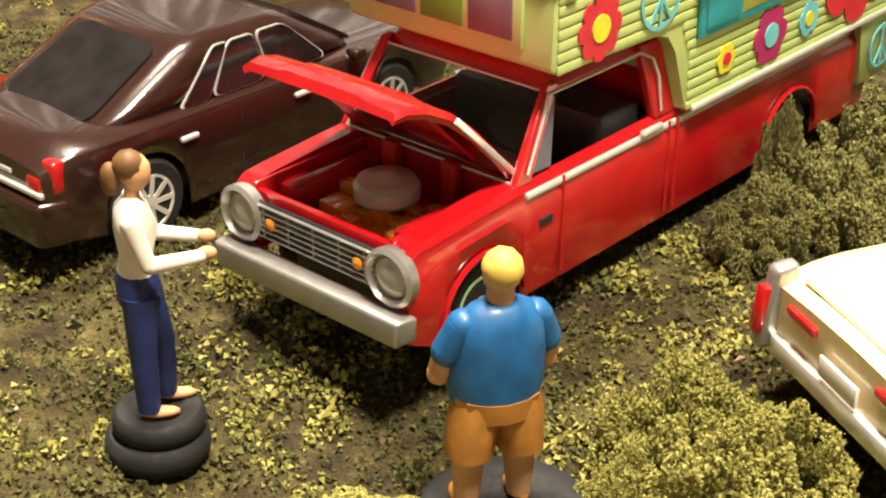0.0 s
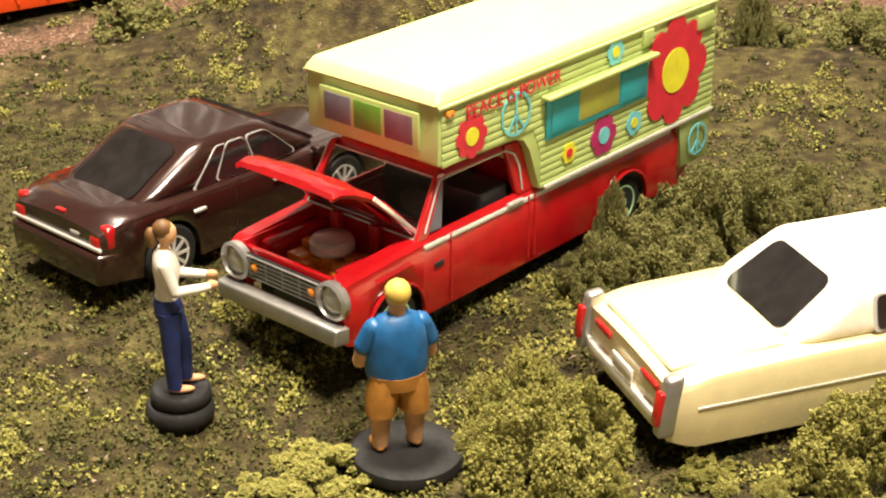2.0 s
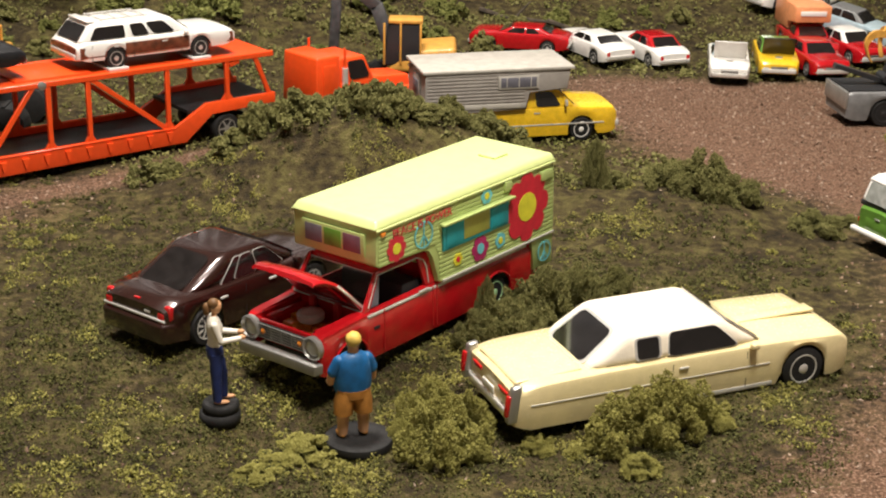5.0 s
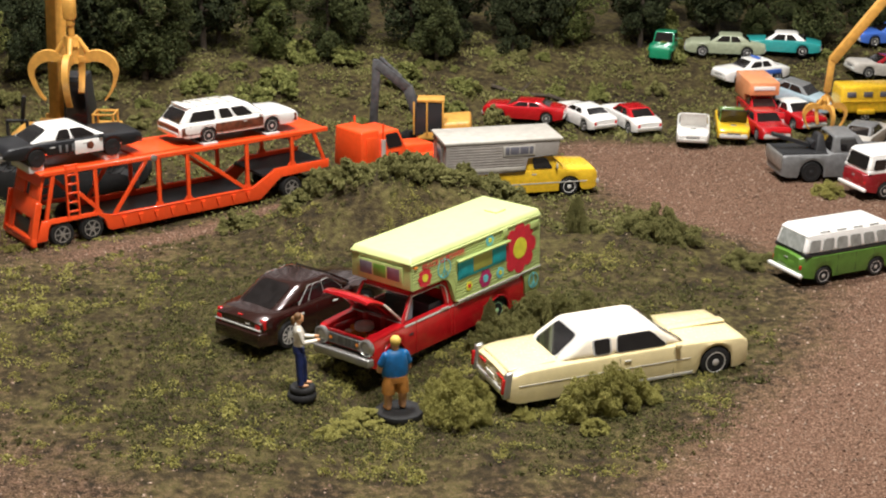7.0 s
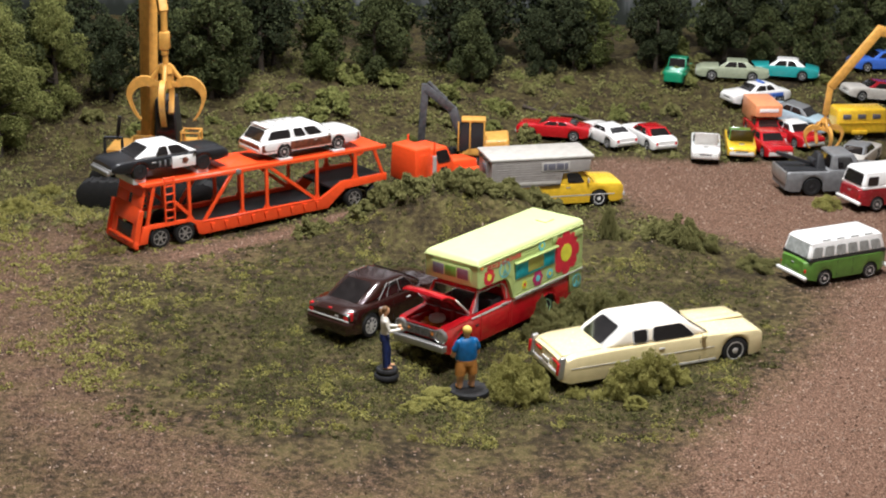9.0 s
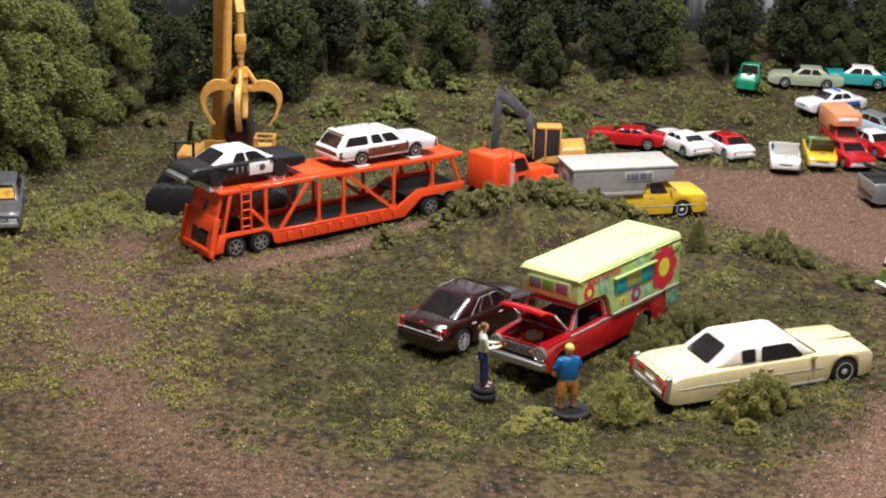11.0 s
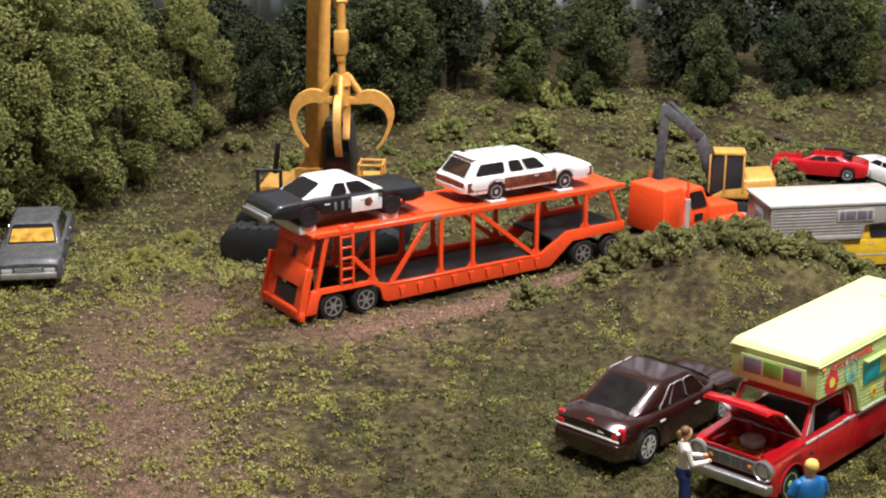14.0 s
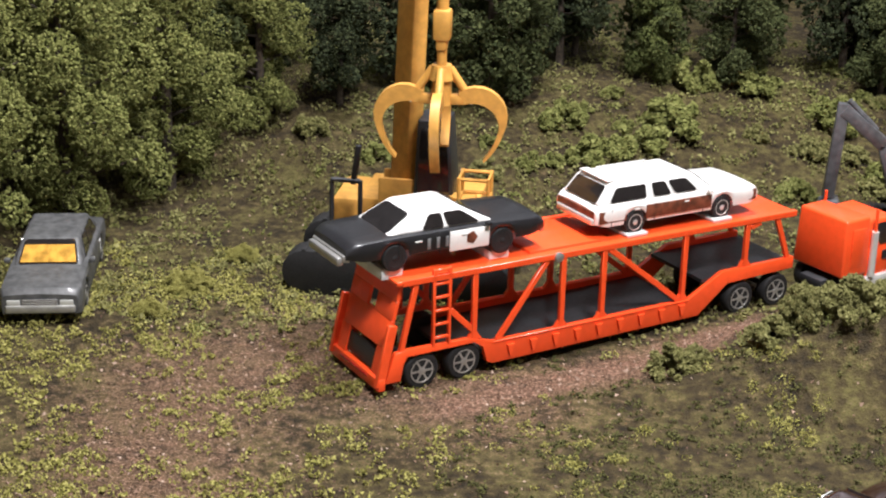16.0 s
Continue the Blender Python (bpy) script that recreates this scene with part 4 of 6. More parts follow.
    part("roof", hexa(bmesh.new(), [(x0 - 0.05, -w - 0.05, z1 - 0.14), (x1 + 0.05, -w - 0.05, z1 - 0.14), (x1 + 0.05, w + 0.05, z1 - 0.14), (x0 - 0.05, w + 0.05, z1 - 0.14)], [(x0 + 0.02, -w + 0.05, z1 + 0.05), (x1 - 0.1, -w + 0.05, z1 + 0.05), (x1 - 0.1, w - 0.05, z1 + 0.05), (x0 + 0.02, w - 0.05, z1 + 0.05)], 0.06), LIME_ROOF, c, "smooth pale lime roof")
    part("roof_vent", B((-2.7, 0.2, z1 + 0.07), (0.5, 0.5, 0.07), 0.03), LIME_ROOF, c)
    for s in (1, -1):
        y = s * (w + 0.005)
        for k in range(16):
            z = low + 0.06 + k * 0.1
            xa = x1 - 0.06 if z > zo + 0.03 else xn - 0.02 + max(0, (z - 1.9)) * 0.4
            part("rib", B(((xa + x0) / 2, y, z), (xa - x0 - 0.02, 0.026, 0.085), 0.012), LIME, sh)
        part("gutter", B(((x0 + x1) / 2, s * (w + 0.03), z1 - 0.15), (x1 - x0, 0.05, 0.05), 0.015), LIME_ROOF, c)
        part("skirt_rail", B(((xn + x0) / 2 - 0.05, s * (w + 0.025), low + 0.02), (xn - x0 - 0.1, 0.05, 0.06), 0.015), CHROME, c)
        yy = s * (w + 0.028)
        wn = part("side_window", B((-0.83, s * (w + 0.035), 2.36), (2.3, 0.05, 0.6), 0.02), TEAL, c, "teal framed side window")
        part("shutter", B((-0.05, s * (w + 0.06), 2.36), (0.56, 0.04, 0.46), 0.015), TEAL, wn)
        part("shutter", B((-1.6, s * (w + 0.06), 2.36), (0.56, 0.04, 0.46), 0.015), TEAL, wn)
        part("pane", B((-0.83, s * (w + 0.058), 2.38), (0.9, 0.02, 0.46), 0.006), OLIVEPANE, wn)
        part("awning_box", B((-0.83, s * (w + 0.1), 2.69), (2.5, 0.16, 0.06), 0.02), LIME, c)
        part("side_light", B((2.2, s * (w + 0.03), 2.98), (0.14, 0.07, 0.09), 0.025), AMBER, c)
        part("vent_hatch", B((-1.95, s * (w + 0.04), 2.95), (0.24, 0.07, 0.22), 0.02), LIME, c)
        part("vent_hatch", B((-3.4, s * (w + 0.04), 2.85), (0.42, 0.07, 0.22), 0.02), LIME, c)
        y0 = yy if s > 0 else yy - 0.012
        flower(c, 1.8, y0, 2.57, 0.29, 8, PRINTRED, PRINTYEL)
        flower(c, -0.98, y0, 1.76, 0.29, 6, PRINTMAG, SKYBLUE)
        flower(c, -2.68, y0, 2.27, 0.8, 8, PRINTRED, PRINTYEL, "large_painted_flower")
        flower(c, -0.2, y0, 1.74, 0.15, 6, PRINTYEL, PRINTRED)
        flower(c, -1.7, y0, 1.74, 0.18, 5, SKYBLUE, PRINTYEL)
        ring_print(c, 0.93, y0, 2.62, 0.3, SKYBLUE)
        flower(c, -1.2, y0, 2.92, 0.19, 6, SKYBLUE, PRINTYEL)
        ring_print(c, -3.38, y0, 1.0, 0.25, SKYBLUE)
    text_part(c, "PEACE IS POWER", 1.92, w + 0.045, 2.83, 0.25, PRINTRED)
    fw = part("front_window", B((x1 + 0.01, 0, 2.72), (0.06, 1.75, 0.5), 0.02), LIME, c, "front window in three coloured panes")
    for k, mm in ((-1, MAUVEPANE), (0, GREENPANE), (1, GREYPANE)):
        part("pane", B((x1 + 0.035, -k * 0.54, 2.72), (0.03, 0.48, 0.38), 0.008), mm, fw)
    part("ladder", B((x0 - 0.04, 0.6, 1.9), (0.06, 0.3, 2.0), 0.02), SILVER, c)


red_pickup()


# ---- passenger cars ----
def sedan(name, x, y, z, yaw, label, L, W, H, wb, r, top, base, roof, paint_, roofmat, side, cat="car", rim=None, trim=CHROME, glass=None, spokes=0, axle=0.0, wbw=0.82, wrw=0.66, bumper=CHROME, hubs=None, taper=0.16, grille=True, v=(0.12, 0.86), tail="corner", pitch=0, roll=0, open_hood=None, group="", round_end=0.5, arch=1.14, detail=True, belt=None, coupe=False, skirts=False, scale=1.0, bevel=0.09, end_trim=True, back_in=0.1, sill=0.24):
    t = thing(name, x, y, z, yaw, label, cat, group, pitch, roll)
    ax = (axle + wb / 2, axle - wb / 2)
    t.matrix_world = t.matrix_world @ Matrix.Scale(scale, 4)
    body = car_body(t, L, W, top, ax[:1] if skirts else ax, r, paint_, taper=taper, round_end=round_end, arch=arch, sill=sill)
    zb = (belt if belt else float(np.interp(sum(base) / 2, [p[0] for p in top][::-1], [p[1] for p in top][::-1]))) - 0.04
    greenhouse(t, base, roof, zb, H, W / 2 * wbw * 1.08, W / 2 * wrw * 1.08, roofmat, side, glass=glass, trim=trim, v=v, bevel=bevel, end_trim=end_trim, back_in=back_in)
    wheels(t, ax, W / 2 - 0.03, r, 0.24, rim or CHROME, hub=hubs, spokes=spokes)
    zf, zk = top[0][1], top[-1][1]
    if bumper:
        for s, nm, zz in ((1, "front_bumper", 0.48), (-1, "rear_bumper", 0.5)):
            bm = bmesh.new()
            hexa(bm, [(s * (L / 2 - 0.1), -W * 0.45, zz - 0.1), (s * (L / 2 + 0.07), -W * 0.41, zz - 0.1), (s * (L / 2 + 0.07), W * 0.41, zz - 0.1), (s * (L / 2 - 0.1), W * 0.45, zz - 0.1)],
                 [(s * (L / 2 - 0.1), -W * 0.45, zz + 0.08), (s * (L / 2 + 0.07), -W * 0.41, zz + 0.08), (s * (L / 2 + 0.07), W * 0.41, zz + 0.08), (s * (L / 2 - 0.1), W * 0.45, zz + 0.08)], 0.03, 2)
            part(nm, bm, bumper, t)
    if grille:
        g = part("grille", B((L / 2 + 0.0, 0, zf - 0.24), (0.06, W * 0.42, 0.24), 0.02), DARK, t)
        for k in range(5):
            part("grille_bar", B((L / 2 + 0.03, 0, zf - 0.33 + k * 0.045), (0.03, W * 0.42, 0.014)), CHROME, g)
    for s in (1, -1):
        part("headlight", B((L / 2 - 0.02, s * W * 0.32, zf - 0.24), (0.08, W * 0.17, 0.16), 0.03), LENS, t)
        if tail == "bar":
            part("tail_light", B((-L / 2 + 0.01, s * W * 0.26, zk - 0.24), (0.07, W * 0.3, 0.14), 0.03), TAIL, t)
        elif tail == "corner":
            part("tail_light", B((-L / 2 + 0.06, s * W * 0.37, zk - 0.2), (0.16, W * 0.1, 0.22), 0.04), TAIL, t)
        if detail:
            d0 = base[1] - 0.12 * (base[1] - base[0])
            dlist = [d0, d0 - 0.42 * (base[1] - base[0]), d0 - 0.78 * (base[1] - base[0])][: 2 + (len(side) > 1 and not coupe)]
            for dx in dlist:
                part("door_gap", rod(bmesh.new(), (dx, s * W * 0.492, 0.32), (dx, s * W * 0.494, zb - 0.06), 0.01, None, 5), DARK, t)
            for dx in dlist[:-1] if len(dlist) > 2 else dlist[1:]:
                part("door_handle", B((dx - 0.62 if len(dlist) > 2 else dx + 0.22, s * (W * 0.5 + 0.005), zb - 0.16), (0.2, 0.05, 0.05), 0.02), CHROME, t)
            part("mirror", B((base[1] - 0.35, s * (W * 0.5 + 0.06), zb + 0.06), (0.16, 0.16, 0.12), 0.04), paint_, t)
    if open_hood:
        rot = Matrix.Rotation(-radians(55), 4, "Y")
        bm = B((0.6, 0, 0), (1.2, W * 0.8, 0.05), 0.02)
        bmesh.ops.transform(bm, matrix=Matrix.Translation((base[1] + 0.05, 0, zf + 0.12)) @ rot, verts=bm.verts)
        part("bonnet", bm, open_hood, t, "raised bonnet")
        part("engine", B((base[1] + 0.75, 0, zf - 0.02), (0.8, W * 0.5, 0.2), 0.05), DARK, t)
        part("carburettor", B((base[1] + 0.75, 0, zf + 0.13), (0.3, 0.35, 0.16), 0.05), SILVER, t)
    return t


# brown sedan
t = sedan("sedan", -4.32, 28.8, 0.0, 53, "dark brown metallic modern sedan parked on turf", 5.0, 1.95, 1.62, 3.05, 0.4,
          [(2.5, 0.86), (2.3, 0.96), (1.2, 1.04), (0.9, 1.06), (-1.5, 1.1), (-2.2, 1.1), (-2.5, 1.02)], (-1.95, 1.3), (-0.8, 0.3), BROWN, BROWN, [(0.26, 0.36), (0.38, 0.58), (0.61, 0.84)], rim=CHROME, spokes=9, hubs=CHROME, bumper=None, taper=0.14, v=(0.1, 0.84), wrw=0.74, scale=1.16, bevel=0.2, round_end=0.75, end_trim=False, back_in=0.17)
for s in (1, -1):
    part("tail_light", B((-2.36, s * 0.8, 0.9), (0.14, 0.18, 0.3), 0.05), TAIL, t, "red lens in a chrome rim")
    part("roof_rail", B((-0.25, s * 0.745, 1.49), (1.1, 0.03, 0.03), 0.012), CHROME, t)
part("boot_trim", B((-2.52, 0, 0.78), (0.05, 1.7, 0.05), 0.015), CHROME, t)
part("rear_bumper", hexa(bmesh.new(), [(-2.58, -0.82, 0.3), (-2.3, -0.94, 0.3), (-2.3, 0.94, 0.3), (-2.58, 0.82, 0.3)], [(-2.6, -0.84, 0.72), (-2.3, -0.96, 0.72), (-2.3, 0.96, 0.72), (-2.6, 0.84, 0.72)], 0.06), BROWN, t)
part("badge", B((-2.5, -0.35, 0.88), (0.03, 0.16, 0.04), 0.01), CHROME, t)
part("brake_light", B((-2.42, 0, 1.05), (0.06, 0.16, 0.03), 0.01), TAIL, t)

# cream coupe
t = sedan("coupe", 5.5, 25.5, -0.22, 22.0, "cream two-door coupe with white vinyl roof on turf", 7.1, 2.3, 1.74, 4.0, 0.46,
          [(3.55, 1.0), (3.45, 1.08), (2.2, 1.14), (1.4, 1.16), (-1.7, 1.16), (-3.0, 1.12), (-3.55, 1.02)], (-2.1, 1.7), (-1.25, 0.78), CREAM, VINYL, [(-1.05, -0.6, 0.05), (0.445, 0.86)], rim=CHROME, taper=0.06, round_end=0.3, tail="none", axle=0.55, v=(0.12, 0.82), wrw=0.72, hubs=CHROME, wbw=0.85, arch=1.08, pitch=-1.2, coupe=True, skirts=True, bevel=0.2, scale=1.12, back_in=0.19)
for s in (1, -1):
    fin = part("tail_fin", hexa(bmesh.new(), [(-3.7, s * 1.04 - 0.09, 0.42), (-3.5, s * 1.04 - 0.09, 0.42), (-3.5, s * 1.04 + 0.09, 0.42), (-3.7, s * 1.04 + 0.09, 0.42)], [(-3.6, s * 1.03 - 0.08, 1.12), (-3.38, s * 1.03 - 0.08, 1.15), (-3.38, s * 1.03 + 0.08, 1.15), (-3.6, s * 1.03 + 0.08, 1.12)], 0.05), SILVER, t, "silver tail fin")
    part("tail_light", B((-3.665, s * 1.035, 0.76), (0.08, 0.12, 0.4), 0.02, Matrix.Rotation(radians(8), 4, 'Y')), TAIL, fin, "upright red tail lamp")
    part("reflector", B((-3.56, s * 0.6, 0.86), (0.05, 0.4, 0.08), 0.015), TAIL, t)
    part("side_trim", B((-0.75, s * 1.148, 0.74), (5.0, 0.03, 0.03), 0.01), CHROME, t, "thin chrome side moulding")
    part("sill_trim", B((0.35, s * 1.11, 0.3), (3.0, 0.05, 0.1), 0.02), CHROME, t)
part("boot_lid", hexa(bmesh.new(), [(-3.45, -0.85, 1.06), (-2.1, -0.9, 1.16), (-2.1, 0.9, 1.16), (-3.45, 0.85, 1.06)], [(-3.4, -0.82, 1.12), (-2.15, -0.87, 1.2), (-2.15, 0.87, 1.2), (-3.4, 0.82, 1.12)], 0.03), CREAM, t)
part("boot_lock", B((-3.5, 0, 0.98), (0.04, 0.07, 0.1), 0.015), DARK, t)
part("number_plate", B((-3.6, 0, 0.7), (0.03, 0.5, 0.17), 0.01), WHITE, t)
part("bonnet_ridge", B((2.4, 0, 1.19), (1.9, 0.34, 0.05), 0.02), CREAM, t)

# grey sedan facing out of the trees
t = sedan("sedan", -25.2, 40.6, 0.0, -76, "weathered grey saloon with amber windscreen under the trees", 5.4, 1.95, 1.5, 3.1, 0.36,
          [(2.7, 0.86), (2.6, 0.94), (1.3, 1.0), (-1.6, 1.02), (-2.7, 0.92)], (-1.9, 1.25), (-1.3, 0.5), DUSTY, DUSTY, [(0.14, 0.32), (0.35, 0.58), (0.61, 0.86)], rim=ALLOY, glass=GLASS, bumper=ALLOY, tail="bar", trim=None, taper=0.08, round_end=0.35, scale=1.1)
part("lit_windscreen", slab(bmesh.new(), [(1.15, -0.68, 1.04), (1.15, 0.68, 1.04), (0.56, 0.58, 1.42), (0.56, -0.58, 1.42)], 0.05), AMBERGLASS, t, "amber tinted windscreen")

# ---- the orange car hauler ----
HX, HY, HA = -14.0, 36.0, 39.2
HN = (-math.sin(radians(HA)), math.cos(radians(HA)))
HUX, HUY = math.cos(radians(HA)), math.sin(radians(HA))
HW = 1.24  # half width


def on_haul(s, z=0, across=0.0):
    return HX + HUX * s + HN[0] * (HW + across), HY + HUY * s + HN[1] * (HW + across), z


def beam(bm, a, b, w, d):
    """A square bar from a to b, w wide and d deep across."""
    a, b = Vector(a), Vector(b)
    v = b - a
    rot = Matrix(((v.normalized().x, 0, -v.normalized().z, 0), (0, 1, 0, 0), (v.normalized().z, 0, v.normalized().x, 0), (0, 0, 0, 1)))
    return box(bm, (a + b) / 2, (v.length, d, w), 0.015, rot, 1)


def hauler():
    t = thing("car_transporter_trailer", *on_haul(0), HA, "orange plastic two-deck car transporter trailer on gravel", "trailer")
    for s in (-1, 1):
        y = s * (HW - 0.06)
        rail = [(-1.05, 0.36), (-0.78, 1.12), (-0.5, 1.14), (1.25, 1.1), (1.6, 1.0), (2.0, 0.86), (8.2, 0.8), (9.3, 1.42), (11.85, 1.42), (11.85, 1.08), (9.5, 1.06), (8.55, 0.28), (2.0, 0.28), (1.82, 0.36), (1.72, 0.8), (1.45, 0.98), (-0.45, 0.98), (-0.56, 0.8), (-0.62, 0.36)]
        sp = part("side_rail", prism(bmesh.new(), rail, y - 0.07, y + 0.07, 0.015), ORANGE, t, "orange lower side rail")
        part("top_lip", beam(bmesh.new(), (2.0, y + s * 0.06, 0.86), (8.2, y + s * 0.06, 0.8), 0.05, 0.08), ORANGE, sp)
        for k in range(9):
            x = 2.5 + k * 0.68
            part("bracket", prism(bmesh.new(), [(x - 0.1, 0.72), (x + 0.1, 0.72), (x + 0.02, 0.42), (x - 0.02, 0.42)], y + s * 0.06, y + s * 0.14), ORANGE, sp)
        z0, z1 = 2.82, 2.64
        deckz = lambda x: z0 + (z1 - z0) * (x + 1) / 12.7
        for x, b in ((1.45, 1.05), (4.06, 0.84), (5.33, 0.83), (7.98, 0.82), (10.1, 1.42)):
            part("upright", beam(bmesh.new(), (x, y, b - 0.05), (x, y, deckz(x)), 0.15, 0.12), ORANGE, t)
            part("gusset", prism(bmesh.new(), [(x - 0.22, b - 0.02), (x + 0.22, b - 0.02), (x + 0.07, b + 0.2), (x - 0.07, b + 0.2)], y - 0.05, y + 0.05), ORANGE, t)
        for a, b2 in (((2.15, 0.86), (3.6, 2.78)), ((5.45, 2.74), (7.85, 0.86)), ((-0.6, 1.1), (-0.2, 2.8)), ((0.75, 1.95), (1.45, 1.25)), ((11.65, 1.4), (11.15, 2.64)), ((10.2, 2.52), (10.55, 2.62))):
            part("brace", beam(bmesh.new(), (a[0], y, a[1]), (b2[0], y, b2[1]), 0.15, 0.1), ORANGE, t)
        for x in (0.28, 0.72):
            part("ladder_rail", beam(bmesh.new(), (x, y + s * 0.03, 1.05), (x, y + s * 0.03, 3.1), 0.08, 0.1), ORANGE, t)
        for k in range(6):
            part("rung", beam(bmesh.new(), (0.28, y + s * 0.04, 1.3 + k * 0.35), (0.72, y + s * 0.04, 1.3 + k * 0.35), 0.07, 0.08), ORANGE, t)
        part("deck_edge", beam(bmesh.new(), (-0.6, y, z0 + 0.06), (11.8, y, z1 + 0.06), 0.16, 0.16), ORANGE, t)
        part("pivot", lathe(bmesh.new(), [(0.13, 0), (0.13, s * 0.08), (0.06, s * 0.11)], Matrix.Translation((3.85, y + s * 0.05, 2.8)), 16), SILVER, t)
    part("upper_deck", hexa(bmesh.new(), [(-0.75, -HW, 2.82), (11.8, -HW, 2.62), (11.8, HW * 0.85, 2.62), (-0.75, HW, 2.82)], [(-0.75, -HW, 2.94), (11.8, -HW, 2.74), (11.8, HW * 0.85, 2.74), (-0.75, HW, 2.94)], 0.03), ORANGE, t, "orange upper deck")
    part("deck_step", B((4.4, 0, 2.87), (2.4, HW * 1.5, 0.12), 0.03, Matrix.Rotation(0.016, 4, "Y")), ORANGE, t)
    part("lower_deck", B((4.6, 0, 0.62), (7.2, HW * 1.8, 0.1)), DARK, t, "dark lower deck")
    part("ramp_deck", B((10.3, 0, 1.2), (3.2, HW * 1.8, 0.1)), DARK, t)
    # sloping tail panel with its opening
    def tail_panel(y0, y1, f0, f1, nm="tail_panel"):
        a, b2 = Vector((-1.15, 0, 0.3)), Vector((-0.5, 0, 2.88))
        p, q = a.lerp(b2, f0), a.lerp(b2, f1)
        part(nm, hexa(bmesh.new(), [(p.x - 0.06, y0, p.z), (p.x + 0.06, y0, p.z), (p.x + 0.06, y1, p.z), (p.x - 0.06, y1, p.z)], [(q.x - 0.06, y0, q.z), (q.x + 0.06, y0, q.z), (q.x + 0.06, y1, q.z), (q.x - 0.06, y1, q.z)], 0.015, 1), ORANGE, t)
    tail_panel(-1.08, 1.08, 0.34, 0.62)
    tail_panel(-1.08, 1.08, 0.8, 1.0)
    tail_panel(-1.08, -0.2, 0.62, 0.8)
    tail_panel(0.2, 1.08, 0.62, 0.8)
    for s in (-1, 1):
        tail_panel(s * 0.9 - 0.22, s * 0.9 + 0.22, 0.0, 0.34)
        part("tail_post", beam(bmesh.new(), (-1.2, s * 1.2, 0.3), (-0.84, s * 1.2, 1.85), 0.24, 0.12), ORANGE, t)
    part("tail_hatch", B((-1.0, 0, 0.8), (0.08, 1.42, 0.5), 0.01, Matrix.Rotation(radians(14), 4, "Y")), DARK, t, "dark hatch in the tail")
    part("tail_bumper", B((-1.15, 0, 0.36), (0.2, 2.56, 0.32), 0.04), ORANGE, t)
    part("tail_light", B((-1.255, 0, 0.42), (0.03, 1.4, 0.07), 0.01), TAIL, t)
    for x in (0.0, 1.2, 10.05, 11.35):
        for s in (-1, 1):
            wheel(t, x, s * (HW - 0.22), 0.48, 0.34, ALLOY, s, spokes=6, label="grey spoked rim")
        part("axle", rod(bmesh.new(), (x, -HW + 0.3, 0.48), (x, HW - 0.3, 0.48), 0.08), DARK, t)

    c = thing("tractor_unit", -4.7, 43.55, 0.0, 43, "orange long-nosed lorry tractor with sleeper cab on gravel", "lorry")
    c.matrix_world = c.matrix_world @ Matrix.Scale(0.88, 4)
    o = -12.0
    part("sleeper", hexa(bmesh.new(), [(12.95 + o, -1.08, 0.95), (14.1 + o, -1.08, 0.95), (14.1 + o, 1.08, 0.95), (12.95 + o, 1.08, 0.95)], [(13.0 + o, -1.0, 2.86), (14.1 + o, -1.0, 2.86), (14.1 + o, 1.0, 2.86), (13.0 + o, 1.0, 2.86)], 0.09), ORANGE, c, "orange sleeper box")
    for s in (-1, 1):
        part("locker_door", B((13.55 + o, s * 1.06, 1.9), (0.6, 0.04, 1.3), 0.015), ORANGE, c)
        part("exhaust_stack", rod(bmesh.new(), (14.25 + o, s * 1.1, 0.85), (14.25 + o, s * 1.1, 2.35), 0.12, None, 14), CHROME, c, "chrome exhaust stack")
        part("stack_pipe", rod(bmesh.new(), (14.25 + o, s * 1.1, 2.3), (14.25 + o, s * 1.08, 3.1), 0.05, None, 10), ORANGE, c)
        part("fuel_tank", B((14.6 + o, s * 0.98, 0.62), (1.3, 0.3, 0.42), 0.1), CHROME, c)
        part("wing", hexa(bmesh.new(), [(16.3 + o, s * 0.72, 0.75), (18.0 + o, s * 0.72, 0.75), (18.0 + o, s * 1.12, 0.75), (16.3 + o, s * 1.12, 0.75)], [(16.6 + o, s * 0.72, 1.2), (17.8 + o, s * 0.72, 1.15), (17.8 + o, s * 1.08, 1.15), (16.6 + o, s * 1.08, 1.2)], 0.1), ORANGE, c)
        part("door_crest", B((15.0 + o, s * 1.03, 1.45), (0.45, 0.03, 0.3), 0.05), DARK, c, "dark crest printed on the door")
        part("headlight", B((18.0 + o, s * 0.85, 0.98), (0.08, 0.26, 0.2), 0.04), LENS, c)
    greenhouse(c, (14.1 + o, 15.75 + o), (14.1 + o, 15.35 + o), 1.72, 2.66, 1.02, 0.9, ORANGE, [(0.3, 0.88)], rear=False)
    part("cab", B((14.9 + o, 0, 1.3), (1.65, 2.04, 1.0), 0.06), ORANGE, c)
    part("bonnet", hexa(bmesh.new(), [(15.6 + o, -0.78, 0.7), (17.9 + o, -0.72, 0.7), (17.9 + o, 0.72, 0.7), (15.6 + o, 0.78, 0.7)], [(15.6 + o, -0.72, 1.74), (17.85 + o, -0.62, 1.5), (17.85 + o, 0.62, 1.5), (15.6 + o, 0.72, 1.74)], 0.1), ORANGE, c)
    part("grille", B((17.93 + o, 0, 1.05), (0.08, 1.0, 0.7), 0.03), CHROME, c)
    part("bumper", B((18.1 + o, 0, 0.5), (0.16, 2.2, 0.3), 0.04), CHROME, c)
    part("chassis", B((15.3 + o, 0, 0.62), (5.2, 0.9, 0.28), 0.03), DARK, c)
